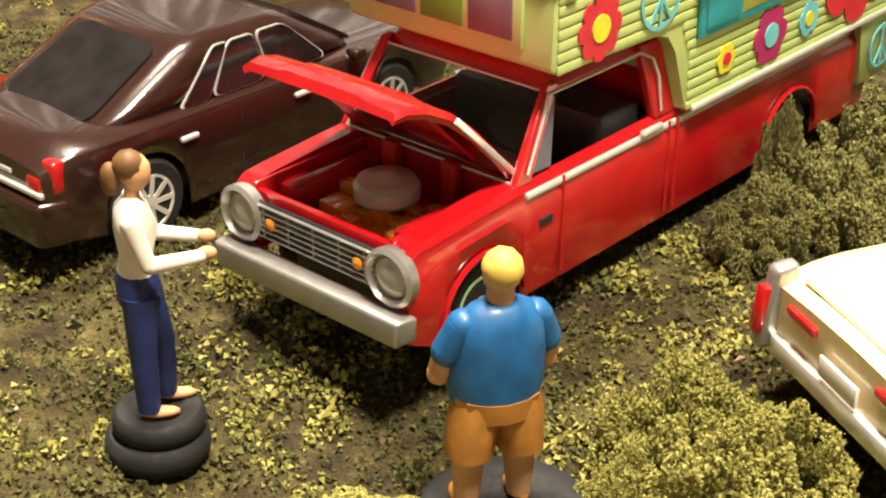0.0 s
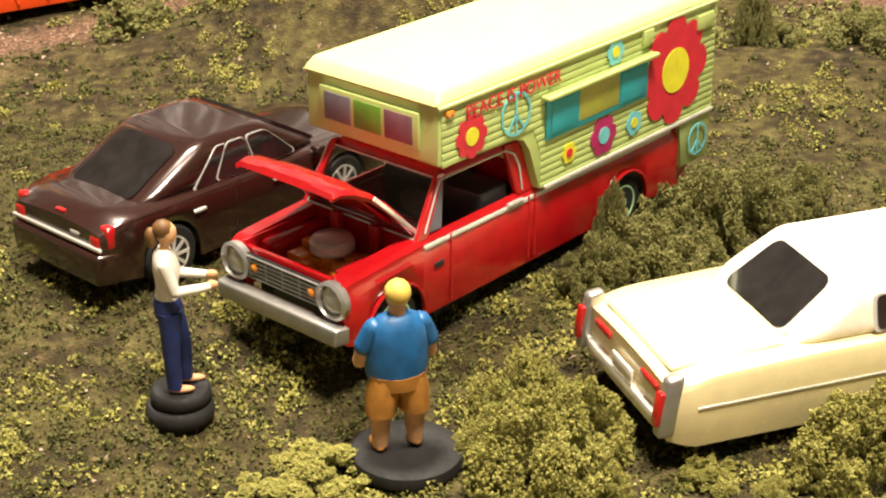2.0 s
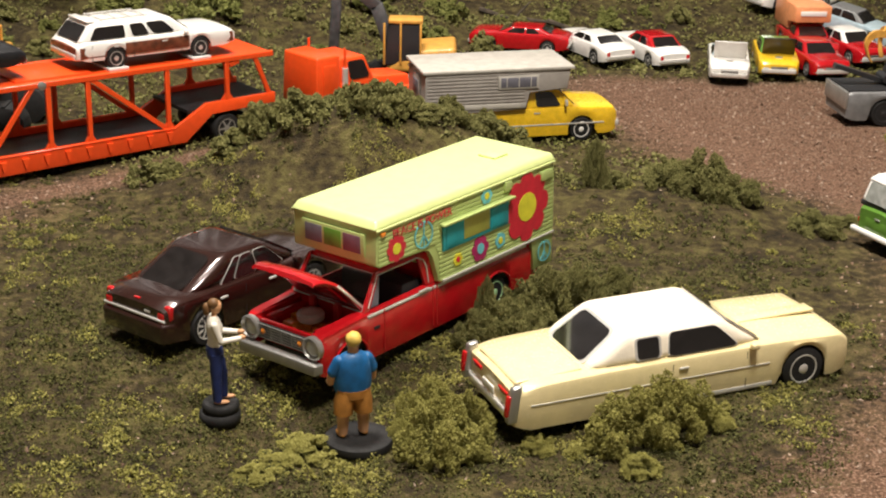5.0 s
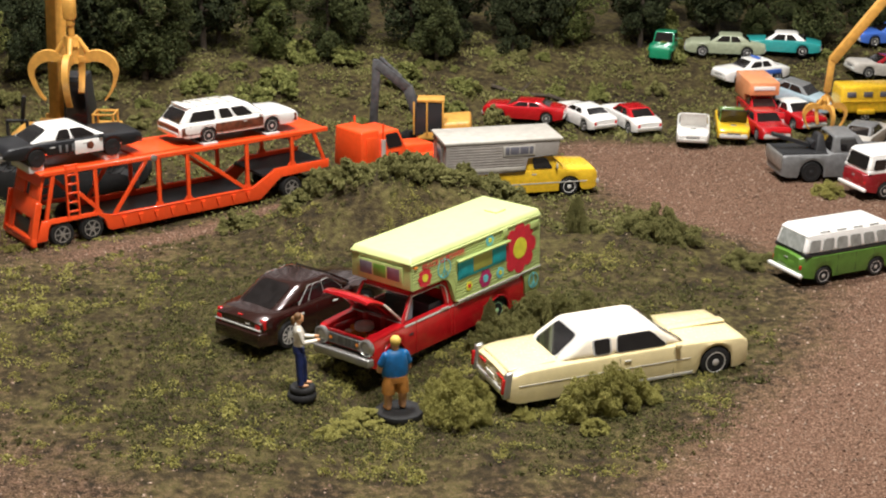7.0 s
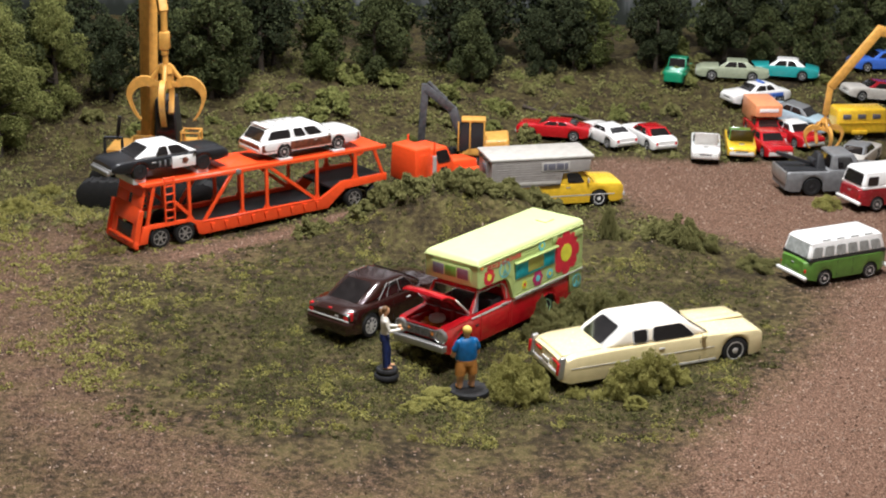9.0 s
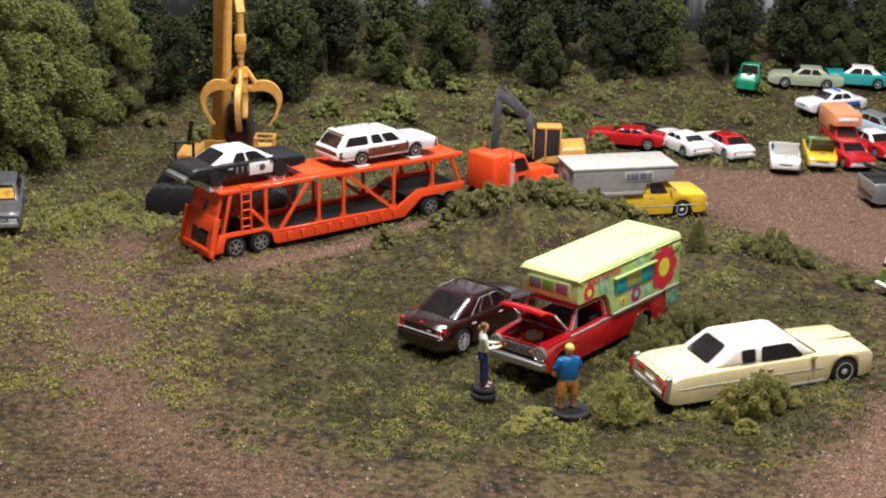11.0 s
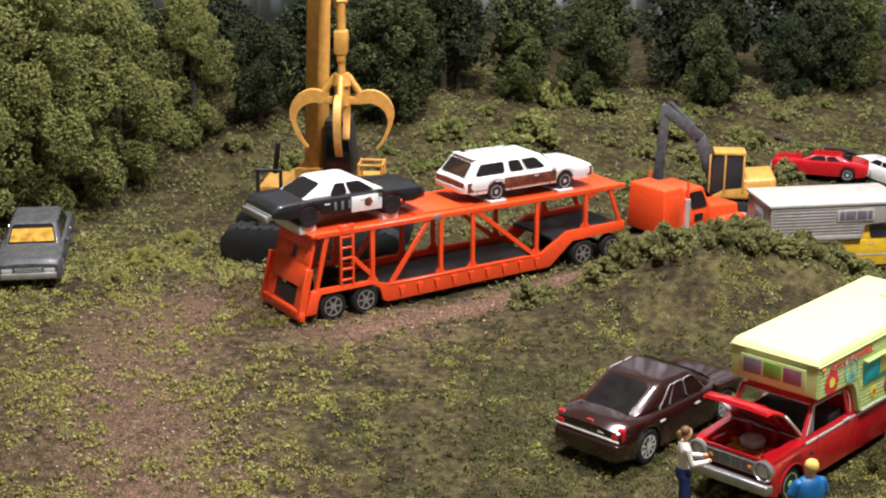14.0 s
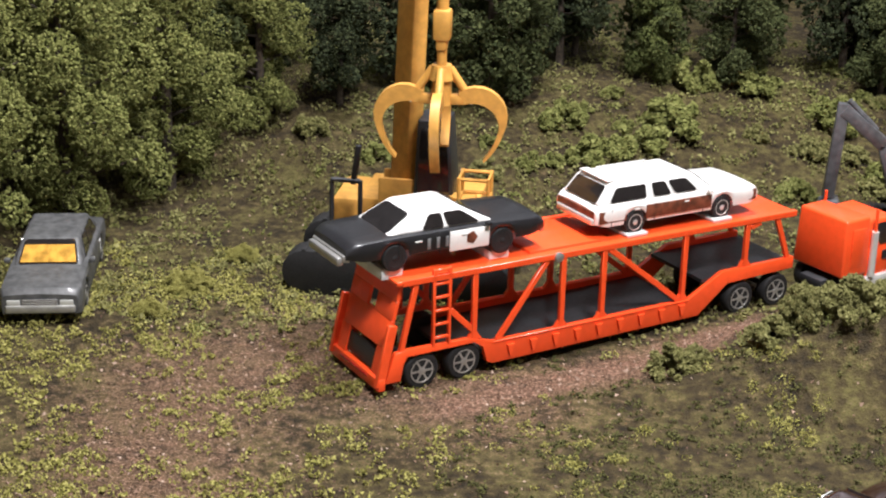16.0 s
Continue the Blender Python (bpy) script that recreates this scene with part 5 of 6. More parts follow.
    for x in (13.5, 17.2):
        for s in (-1, 1):
            wheel(c, x + o, s * 0.88, 0.48, 0.34, ALLOY, s)


hauler()
slope = -math.degrees(math.atan2(0.2, 12.55))
# two cars ride on the upper deck
x, y, z = on_haul(0.85, 3.07, 0.0)
t = sedan("patrol_car", x, y, z, HA, "black and white patrol car chained on the upper deck", 5.7, 2.0, 1.36, 3.1, 0.35,
          [(2.85, 0.76), (2.75, 0.84), (1.3, 0.9), (-1.5, 0.9), (-2.65, 0.86), (-2.85, 0.76)], (-1.75, 1.4), (-0.85, 0.4), BLACK, WHITE, [(0.3, 0.52), (0.56, 0.88)], rim=RUBBER, bumper=SILVER, tail="none", trim=None, pitch=-slope, taper=0.1, grille=True, v=(0.14, 0.84), bevel=0.12, sill=0.38, scale=0.97)
for s in (-1, 1):
    part("white_door", B((0.55, s * 0.995, 0.57), (1.15, 0.03, 0.52), 0.01), WHITE, t, "white front door")
    part("door_shield", lathe(bmesh.new(), [(0.17, 0), (0.17, s * 0.02)], Matrix.Translation((0.6, s * 1.005, 0.6)), 5), WOOD, t, "brown shield printed on the door")
    for k in range(3):
        part("marking", B((-0.62 + 0.26 * k, s * 0.998, 0.6), (0.09, 0.02, 0.28), 0.005), GREY, t)
for dx in (-1.55, 1.55):
    part("clear_cradle", B((dx, 0, -0.08), (0.6, 1.7, 0.3), 0.03), CLEAR, t, "clear plastic cradle")
part("tow_bar", B((-2.95, 0, 0.42), (0.2, 1.6, 0.22), 0.06), SILVER, t)

x, y, z = on_haul(7.9, 2.84, 0.0)
t = sedan("station_wagon", x, y, z, HA, "white station wagon with wood sides chained on the upper deck", 5.7, 2.0, 1.46, 3.05, 0.35,
          [(2.85, 0.78), (2.7, 0.86), (1.3, 0.92), (-2.6, 0.94), (-2.85, 0.84)], (-2.75, 1.3), (-2.3, 0.5), WHITE, WHITE, [(0.08, 0.4), (0.47, 0.62), (0.66, 0.86)], rim=CHROME, bumper=CHROME, tail="none", trim=None, pitch=-slope, taper=0.08, round_end=0.35, wrw=0.72, v=(0.14, 0.82), scale=0.95, bevel=0.12, sill=0.34)
for s in (-1, 1):
    part("wood_panel", B((-0.05, s * 0.992, 0.62), (2.3, 0.03, 0.38), 0.01), WOOD, t, "brown wood-grain side panel")
    part("wood_panel", B((-2.3, s * 0.965, 0.62), (0.9, 0.05, 0.34), 0.01), WOOD, t)
    part("wood_panel", B((2.35, s * 0.955, 0.6), (0.8, 0.06, 0.32), 0.01), WOOD, t)
    part("roof_rack_rail", B((-1.0, s * 0.55, 1.53), (1.7, 0.04, 0.04), 0.01), CHROME, t)
for k in range(4):
    part("roof_rack_bar", B((-1.75 + k * 0.5, 0, 1.52), (0.04, 1.1, 0.03)), CHROME, t)
part("wind_deflector", B((-2.2, 0, 1.52), (0.3, 1.3, 0.05), 0.02), WHITE, t)
part("tail_panel", B((-2.84, 0, 0.68), (0.06, 1.7, 0.2), 0.02), WOOD, t)
for dx in (-1.5, 1.5):
    part("clear_cradle", B((dx, 0, 0.02), (0.7, 2.2, 0.1), 0.03), CLEAR, t, "clear plastic cradle")


# ---- yellow pickup with a grey camper ----
def yellow_pickup():
    t = thing("pickup_truck", 3.4, 43.95, 0.0, 15, "yellow die-cast pickup parked at the edge of the yard", "pickup truck")
    car_body(t, 5.5, 2.0, [(2.75, 1.02), (2.65, 1.12), (1.3, 1.18), (0.9, 1.2), (-2.75, 1.16)], (1.55, -1.55), 0.4, YELLOW, taper=0.08, round_end=0.3, label="yellow body")
    greenhouse(t, (-0.35, 1.35), (-0.25, 0.72), 1.14, 1.78, 0.96, 0.84, YELLOW, [(0.2, 0.72)], trim=None)
    wheels(t, (1.55, -1.55), 0.97, 0.4, 0.28, WHITE, label="white steel wheel")
    part("front_bumper", B((2.78, 0, 0.55), (0.14, 1.9, 0.18), 0.04), CHROME, t)
    part("grille", B((2.74, 0, 0.85), (0.06, 1.5, 0.26), 0.02), SILVER, t)
    for s in (-1, 1):
        part("headlight", B((2.76, s * 0.72, 0.86), (0.08, 0.26, 0.22), 0.06), LENS, t)
        part("side_trim", B((0, s * 0.995, 0.62), (4.6, 0.03, 0.05), 0.01), CHROME, t)
        part("door_handle", B((0.0, s * 1.0, 1.02), (0.2, 0.04, 0.05), 0.015), CHROME, t)
        part("mirror", B((0.95, s * 1.08, 1.35), (0.08, 0.18, 0.22), 0.03), CHROME, t)
    c = thing("camper", 3.4, 43.95, 0.0, 15, "grey plastic camper shell in the yellow pickup bed", "camper")
    out = [(0.95, 1.82), (-0.35, 1.8), (-0.4, 1.2), (-2.9, 1.2), (-2.9, 0.5), (-3.75, 0.5), (-3.75, 2.46), (1.05, 2.46)]
    sh = part("shell", prism(bmesh.new(), out, -1.12, 1.12, 0.04), GREYCAMP, c, "grey ribbed walls")
    part("roof", B((-1.34, 0, 2.52), (5.0, 2.36, 0.12), 0.04), CAMPROOF, c, "pale grey roof")
    for s in (-1, 1):
        for k in range(11):
            part("rib", B((-2.08, s * 1.125, 1.28 + k * 0.11), (3.2, 0.03, 0.05), 0.01), GREYCAMP, sh)
        part("light_band", B((-2.08, s * 1.14, 1.36), (3.3, 0.03, 0.16), 0.01), CAMPROOF, c)
        w = part("side_window", B((-0.7, s * 1.15, 2.12), (1.35, 0.05, 0.44), 0.02), CAMPROOF, c, "louvred side window")
        part("pane", B((-0.7, s * 1.17, 2.12), (1.18, 0.03, 0.32), 0.01), GREYPANE, w)
        for k in range(3):
            part("louvre", B((-1.1 + k * 0.4, s * 1.185, 2.12), (0.03, 0.02, 0.32)), CAMPROOF, w)
    d = part("rear_door", B((-3.78, -0.1, 1.5), (0.05, 0.9, 1.6), 0.02), GREYCAMP, c)
    part("pane", B((-3.82, -0.1, 1.9), (0.03, 0.6, 0.46), 0.01), GREYPANE, d)
    part("roof_light", B((-3.78, 0.9, 2.3), (0.06, 0.3, 0.08), 0.02), CAMPROOF, c)


yellow_pickup()


# ---- buses ----
def minibus(x, y, yaw, low, label, closed=False):
    t = thing("minibus", x, y, 0.02, yaw, label, "minibus")
    L, W = 4.25, 1.8
    car_body(t, L, W, [(2.12, 1.12), (-2.12, 1.12)], (1.22, -1.12), 0.34, low, sill=0.28, taper=0.24, round_end=0.6, shoulder=0.04, label="painted lower body")
    part("band", hexa(bmesh.new(), [(-1.98, -0.88, 1.1), (1.98, -0.88, 1.1), (1.98, 0.88, 1.1), (-1.98, 0.88, 1.1)], [(-1.98, -0.87, 1.24), (1.97, -0.87, 1.24), (1.97, 0.87, 1.24), (-1.98, 0.87, 1.24)], 0.03), DARK if not closed else WHITE, t, "dark waist band")
    side = [(0.03 + k * 0.157, 0.15 + k * 0.157) for k in range(6)] if not closed else [(0.05, 0.2), (0.6, 0.95)]
    greenhouse(t, (-2.0, 1.97), (-1.82, 1.72), 1.2, 1.88, 0.87, 0.78, WHITE, side, glass=PALEGLASS if not closed else GLASS, trim=None, v=(0.1, 0.72), bevel=0.12)
    part("roof", hexa(bmesh.new(), [(-1.9, -0.82, 1.8), (1.82, -0.82, 1.8), (1.82, 0.82, 1.8), (-1.9, 0.82, 1.8)], [(-1.7, -0.66, 1.99), (1.6, -0.66, 1.99), (1.6, 0.66, 1.99), (-1.7, 0.66, 1.99)], 0.08), WHITE, t, "white roof")
    for s, nm in ((1, "front_bumper"), (-1, "rear_bumper")):
        part(nm, B((s * 2.14, 0, 0.45), (0.16, 1.86, 0.16), 0.06), WHITE, t, "white bumper")
    if not closed:
        for s in (-1, 1):
            for k in range(4):
                part("skylight", B((-1.1 + k * 0.72, s * 0.72, 1.92), (0.42, 0.05, 0.06), 0.02, Matrix.Rotation(s * radians(-35), 4, "X")), PALEGLASS, t)
    part("engine_lid", B((-2.11, 0, 0.72), (0.04, 0.9, 0.34), 0.02), low, t)
    part("boot_handle", B((-2.13, 0, 0.92), (0.04, 0.2, 0.05), 0.015), SILVER, t)
    for s in (-1, 1):
        part("tail_light", B((-2.06, s * 0.72, 0.72), (0.08, 0.1, 0.16), 0.03), TAIL, t)
        for dx in (1.05, 0.25, -0.55):
            part("door_gap", rod(bmesh.new(), (dx, s * 0.893, 0.36), (dx, s * 0.89, 1.06), 0.009, None, 5), DARK, t)
    wheels(t, (1.22, -1.12), 0.87, 0.34, 0.22, CHROME, label="chrome hubcap")


minibus(14.1, 34.5, 27, GREEN, "green and white minibus with many windows on gravel")
minibus(18.9, 44.8, 22, MAROON, "red and white van parked beside the tow truck", True)


# ---- grey tow truck ----
def tow_truck():
    t = thing("tow_truck", 16.8, 46.9, 0.02, 8, "dull grey tow truck with black lifting boom on gravel", "tow truck")
    car_body(t, 5.4, 2.0, [(2.7, 1.1), (2.6, 1.2), (1.3, 1.28), (0.9, 1.3), (-0.5, 1.3), (-0.6, 1.22), (-2.7, 1.22)], (1.6, -1.35), 0.46, GREY, taper=0.06, round_end=0.3)
    greenhouse(t, (-0.5, 1.1), (-0.4, 0.65), 1.26, 2.02, 0.94, 0.82, GREY, [(0.22, 0.8)], trim=None)
    part("bed_floor", B((-1.65, 0, 1.24), (2.0, 1.7, 0.06)), DARK, t)
    bm = bmesh.new()
    beam(bm, (-0.9, 0, 1.3), (-2.9, 0, 1.95), 0.16, 0.3)
    part("lifting_boom", bm, DARK, t, "black lifting boom")
    part("mast", hexa(bmesh.new(), [(-1.1, -0.6, 1.24), (-0.6, -0.6, 1.24), (-0.6, 0.6, 1.24), (-1.1, 0.6, 1.24)], [(-0.95, -0.3, 1.95), (-0.7, -0.3, 1.95), (-0.7, 0.3, 1.95), (-0.95, 0.3, 1.95)], 0.05), DARK, t)
    part("winch", rod(bmesh.new(), (-1.1, -0.35, 1.5), (-1.1, 0.35, 1.5), 0.16), DARK, t)
    part("tail_board", B((-2.72, 0, 0.95), (0.12, 1.9, 0.6), 0.03), SILVER, t)
    part("push_bumper", B((2.75, 0, 0.6), (0.2, 1.9, 0.3), 0.05), DARK, t)
    wheels(t, (1.6, -1.35), 0.96, 0.46, 0.32, DARK)


tow_truck()

# ---- rows of cars along the far side of the yard ----
SED = dict(L=4.9, W=1.9, H=1.42, wb=2.9, r=0.35, base=(-1.7, 1.05), roof=(-1.0, 0.35), side=[(0.22, 0.48), (0.52, 0.86)], trim=None, cat="car", group="cars round the yard", taper=0.14, detail=False, scale=0.8)
TOP = [(2.45, 0.8), (2.3, 0.92), (1.1, 0.98), (-1.6, 1.0), (-2.45, 0.86)]


def yard_car(x, y, yaw, label, paint_, roofmat=None, **kw):
    d = {**SED, **kw}
    name = d.pop("name", "car")
    return sedan(name, x, y, float(ground_z(x, y)) + 0.03, yaw, label, top=d.pop("top", TOP), paint_=paint_, roofmat=roofmat or paint_, **d)


yard_car(3.62, 54.91, 168, "red sports car parked along the foot of the rise", RED, H=1.25)
yard_car(6.48, 54.92, 118, "white sports coupe parked along the foot of the rise", WHITE, H=1.3)
t = yard_car(8.72, 54.77, 112, "white and red hatchback parked along the foot of the rise", WHITE, RED)
part("red_side", B((0, -0.955, 0.66), (3.0, 0.03, 0.3), 0.01), RED, t)
yard_car(11.49, 52.95, -98, "silver-white convertible with raised bonnet in the row", WHITE, PALEBLUE, H=1.2, open_hood=WHITE)
yard_car(13.41, 53.66, -96, "yellow car with raised black bonnet in the row", YELLOW, GREEN, open_hood=BLACK)
t = yard_car(14.91, 53.76, -80, "red car with a front in chrome in the row", RED)
t = yard_car(16.78, 55.92, -70, "red and white saloon in the row", RED, WHITE)
t = yard_car(15.20, 56.39, -85, "red pickup carrying a salmon camper in the row", RED, L=5.2, name="pickup_truck", cat="pickup truck")
c = thing("camper", 15.20, 56.39, 0.10, -85, "salmon pink camper shell in a red pickup bed", "camper")
part("shell", prism(bmesh.new(), [(0.6, 1.3), (-0.4, 1.25), (-0.4, 0.85), (-2.2, 0.85), (-2.2, 1.95), (0.6, 1.95)], -0.74, 0.74, 0.06), SALMON, c)
part("front_window", B((0.62, 0, 1.66), (0.05, 1.05, 0.2), 0.02), WHITE, c)
yard_car(17.37, 58.40, -38, "pale blue wrecked saloon tilted on the rise", PALEBLUE, GREY, pitch=9)
t = yard_car(15.39, 60.70, 205, "white and blue patrol car on the rise", WHITE, WHITE)
for s in (-1, 1):
    part("blue_stripe", B((0, s * 0.955, 0.68), (3.4, 0.03, 0.28), 0.01), BLUEP, t)
part("roof_beacon", B((-0.3, 0, 1.5), (0.2, 0.9, 0.14), 0.05), BLUEP, t)
yard_car(14.43, 63.48, 172, "sage green old estate car under the trees", SAGE, L=5.2)
yard_car(17.40, 63.65, 168, "teal and white old saloon under the trees", TEALP, WHITE, L=5.2)
yard_car(23.60, 65.38, 190, "blue saloon under the trees", BLUEP)
yard_car(22.39, 61.43, 190, "white and red wreck lying on the rise", CAMPROOF, MAROON, pitch=-6)


yard_car(19.23, 51.76, 60, "pale grey coupe beyond the tow truck", CAMPROOF, GREY)


def old_truck():
    x, y = 11.25, 63.13
    t = thing("old_truck", x, y, float(ground_z(x, y)), -110, "emerald green old lorry under the trees", "lorry")
    t.matrix_world = t.matrix_world @ Matrix.Scale(0.624, 4)
    car_body(t, 4.6, 2.0, [(2.3, 1.1), (2.1, 1.35), (0.9, 1.45), (-2.3, 1.3)], (1.5, -1.4), 0.45, DKGREEN, taper=0.2)
    greenhouse(t, (-0.6, 1.0), (-0.5, 0.6), 1.4, 2.3, 0.92, 0.8, DKGREEN, [(0.2, 0.8)], trim=None)
    wheels(t, (1.5, -1.4), 0.95, 0.45, 0.3, DARK)
    part("wing", B((1.5, 0.9, 1.0), (1.1, 0.4, 0.3), 0.12), DKGREEN, t)
    part("wing", B((1.5, -0.9, 1.0), (1.1, 0.4, 0.3), 0.12), DKGREEN, t)


old_truck()


def horse_trailer():
    t = thing("box_trailer", 20.37, 56.98, float(ground_z(20.37, 56.98)), 8, "yellow horse box trailer with round roof", "trailer")
    t.matrix_world = t.matrix_world @ Matrix.Scale(0.76, 4)
    b = part("body", hexa(bmesh.new(), [(-1.9, -1.0, 0.5), (1.9, -1.0, 0.5), (1.9, 1.0, 0.5), (-1.9, 1.0, 0.5)], [(-1.85, -0.9, 2.3), (1.8, -0.9, 2.3), (1.8, 0.9, 2.3), (-1.85, 0.9, 2.3)], 0.2), YELLOW, t)
    for dx in (-1.2, -0.1, 1.0):
        part("window", B((dx, -0.95, 1.75), (0.6, 0.06, 0.35), 0.03), GREYPANE, b)
    part("side_moulding", B((0, -1.0, 1.3), (3.6, 0.05, 0.08), 0.02), YELLOW, b)
    part("wing", B((-0.2, -1.05, 0.62), (1.2, 0.2, 0.3), 0.08), YELLOW, t)
    wheels(t, (-0.2,), 1.0, 0.36, 0.25, WHITE)
    part("drawbar", beam(bmesh.new(), (1.8, 0, 0.5), (3.0, 0, 0.4), 0.12, 0.12), DARK, t)


horse_trailer()


# ---- cranes ----
def bar(bm, a, b, w, d):
    """A rectangular arm from a to b."""
    a, b = Vector(a), Vector(b)
    v = b - a
    rot = v.to_track_quat("X", "Z").to_matrix().to_4x4()
    return box(bm, (a + b) / 2, (v.length, d, w), min(w, d) * 0.15, rot, 2)


def claw(parent, c, s, n=4, spin=20.0):
    """An open grapple: head, rams and hooked tines of tapering plate."""
    head = bmesh.new()
    rod(head, c + Vector((0, 0, 0.1 * s)), c + Vector((0, 0, -0.25 * s)), 0.24 * s, 0.3 * s, 16)
    rod(head, c + Vector((0, 0, 0.1 * s)), c + Vector((0, 0, 0.5 * s)), 0.12 * s, None, 12)
    box(head, c + Vector((0, 0, 0.7 * s)), (0.26 * s, 0.34 * s, 0.5 * s), 0.05 * s)
    h = part("claw_head", head, GOLD, parent, "yellow grapple head")
    body = bmesh.new()
    rod(body, c + Vector((0, 0, -0.2 * s)), c + Vector((0, 0, -0.85 * s)), 0.2 * s, 0.26 * s, 12)
    part("claw_core", body, GOLD, parent)
    for k in range(n):
        a = radians(spin + 360 * k / n)
        rot = Matrix.Translation(c) @ Matrix.Rotation(a, 4, "Z")
        outer, inner = [], []
        for i in range(15):
            u = i / 14
            ang = radians(120 - 190 * u)
            w = 0.21 * s * (1 - 0.8 * u) * (0.75 + 0.5 * math.sin(math.pi * min(1, u * 1.4)))
            cx, cz = 0.82 * s + 0.66 * s * math.cos(ang), -1.25 * s + 0.66 * s * math.sin(ang)
            if u > 0.75:
                cz -= (u - 0.75) * 1.3 * s
            nx, nz = math.cos(ang), math.sin(ang)
            outer.append((cx + nx * w, cz + nz * w))
            inner.append((cx - nx * w, cz - nz * w))
        bm = bmesh.new()
        prism(bm, outer + inner[::-1], -0.11 * s, 0.11 * s)
        box(bm, (0.36 * s, 0, -0.72 * s), (0.4 * s, 0.2 * s, 0.24 * s), 0.03 * s)
        bmesh.ops.transform(bm, matrix=rot, verts=bm.verts)
        part("tine", bm, GOLD, parent, "hooked yellow tine")
        ram = bmesh.new()
        rod(ram, rot @ Vector((0.2 * s, 0, 0.02 * s)), rot @ Vector((0.62 * s, 0, -0.6 * s)), 0.1 * s, None, 10)
        rm = part("ram", ram, GOLD, parent)
        r2 = bmesh.new()
        rod(r2, rot @ Vector((0.5 * s, 0, -0.45 * s)), rot @ Vector((0.74 * s, 0, -0.82 * s)), 0.05 * s, None, 8)
        part("ram_rod", r2, CHROME, rm)


def crawler(parent, xs, y, L, h, w):
    for s in xs:
        bm = bmesh.new()
        out = [(-L / 2 + h / 2 + math.cos(a) * h / 2, h / 2 + math.sin(a) * h / 2) for a in np.linspace(math.pi / 2, 3 * math.pi / 2, 9)] + [(L / 2 - h / 2 + math.cos(a) * h / 2, h / 2 + math.sin(a) * h / 2) for a in np.linspace(-math.pi / 2, math.pi / 2, 9)]
        prism(bm, out, s - w / 2, s + w / 2, 0.03)
        tr = part("crawler_track", bm, RUBBER, parent, "black crawler track")
        for k in range(14):
            part("track_pad", B((-L / 2 + h / 2 + (L - h) * k / 13, s, h + 0.01), (0.12, w, 0.06), 0.01), RUBBER, tr)


def log_loader():
    X, Y = -15.7, 43.2
    t = thing("material_handler", X, Y, float(ground_z(X, Y)), 0, "yellow crawler material handler with open grapple behind the trailer", "crane")
    crawler(t, (-1.3, 1.3), 0, 6.5, 1.3, 0.8)
    part("undercarriage", B((0, 0, 0.9), (2.2, 2.2, 0.6), 0.08), DARK, t)
    part("turntable", rod(bmesh.new(), (0, 0, 1.1), (0, 0, 1.6), 1.0, None, 20), DARK, t)
    part("house", B((0.4, 0.6, 2.1), (3.4, 2.4, 1.0), 0.1), GOLD, t, "yellow machine house")
    part("counterweight", B((-1.6, 0.4, 2.1), (0.9, 2.2, 1.0), 0.2), GOLD, t)
    cabin = part("cabin", hexa(bmesh.new(), [(0.35, -1.2, 2.6), (1.5, -1.2, 2.6), (1.5, 0.2, 2.6), (0.35, 0.2, 2.6)], [(0.45, -1.05, 5.1), (1.3, -1.05, 5.1), (1.3, 0.1, 5.1), (0.45, 0.1, 5.1)], 0.06), DARK, t, "dark glazed cabin")
    part("cabin_window", slab(bmesh.new(), [(0.48, -1.22, 3.0), (1.38, -1.22, 3.0), (1.25, -1.1, 4.9), (0.55, -1.1, 4.9)], 0.03), GLASS, cabin)
    part("platform", B((1.3, -1.3, 2.75), (1.6, 0.9, 0.6), 0.05), GOLD, t)
    for x in (1.7, 2.5):
        for y in (-1.7, -0.9):
            part("rail_post", rod(bmesh.new(), (x, y, 2.5), (x, y, 3.75), 0.05, None, 6), GOLD, t)
    for z in (3.1, 3.7):
        part("guard_rail", tube(bmesh.new(), [(1.7, -0.9, z), (1.7, -1.7, z), (2.5, -1.7, z), (2.5, -0.9, z), (1.7, -0.9, z)], 0.05), GOLD, t, "yellow guard rail")
    part("rail_floor", B((2.1, -1.3, 2.55), (0.9, 0.9, 0.12), 0.02), GOLD, t)
    frame_ = bmesh.new()
    for x in (-1.9, -1.1):
        rod(frame_, (x, -1.3, 1.4), (x, -1.2, 3.3), 0.07, None, 6)
    rod(frame_, (-1.9, -1.25, 3.3), (-1.1, -1.25, 3.3), 0.07, None, 6)
    rod(frame_, (-1.3, -1.2, 3.2), (-1.15, -1.2, 4.3), 0.09, None, 8)
    part("exhaust_frame", frame_, DARK, t, "black frame and exhaust")
    bm = bmesh.new()
    bar(bm, (0.0, -0.5, 2.2), (0.3, -0.2, 13.5), 0.5, 0.8)
    part("boom", bm, GOLD, t, "tall yellow boom")
    for s in (-1, 1):
        part("boom_bracket", B((0.0, -0.5 + s * 0.42, 2.7), (1.3, 0.14, 1.3), 0.06), GOLD, t)
    bm = bmesh.new()
    bar(bm, (0.3, -0.2, 13.3), (1.3, -2.6, 9.3), 0.5, 0.4)
    part("dipper", bm, GOLD, t)
    bm = bmesh.new()
    rod(bm, (1.3, -2.6, 9.4), (1.3, -2.6, 8.0), 0.16, None, 10)
    box(bm, (1.3, -2.6, 8.1), (0.45, 0.5, 0.8), 0.08)
    part("hanger", bm, GOLD, t)
    claw(t, Vector((1.3, -2.6, 6.95)), 1.1, 4, 3)


log_loader()


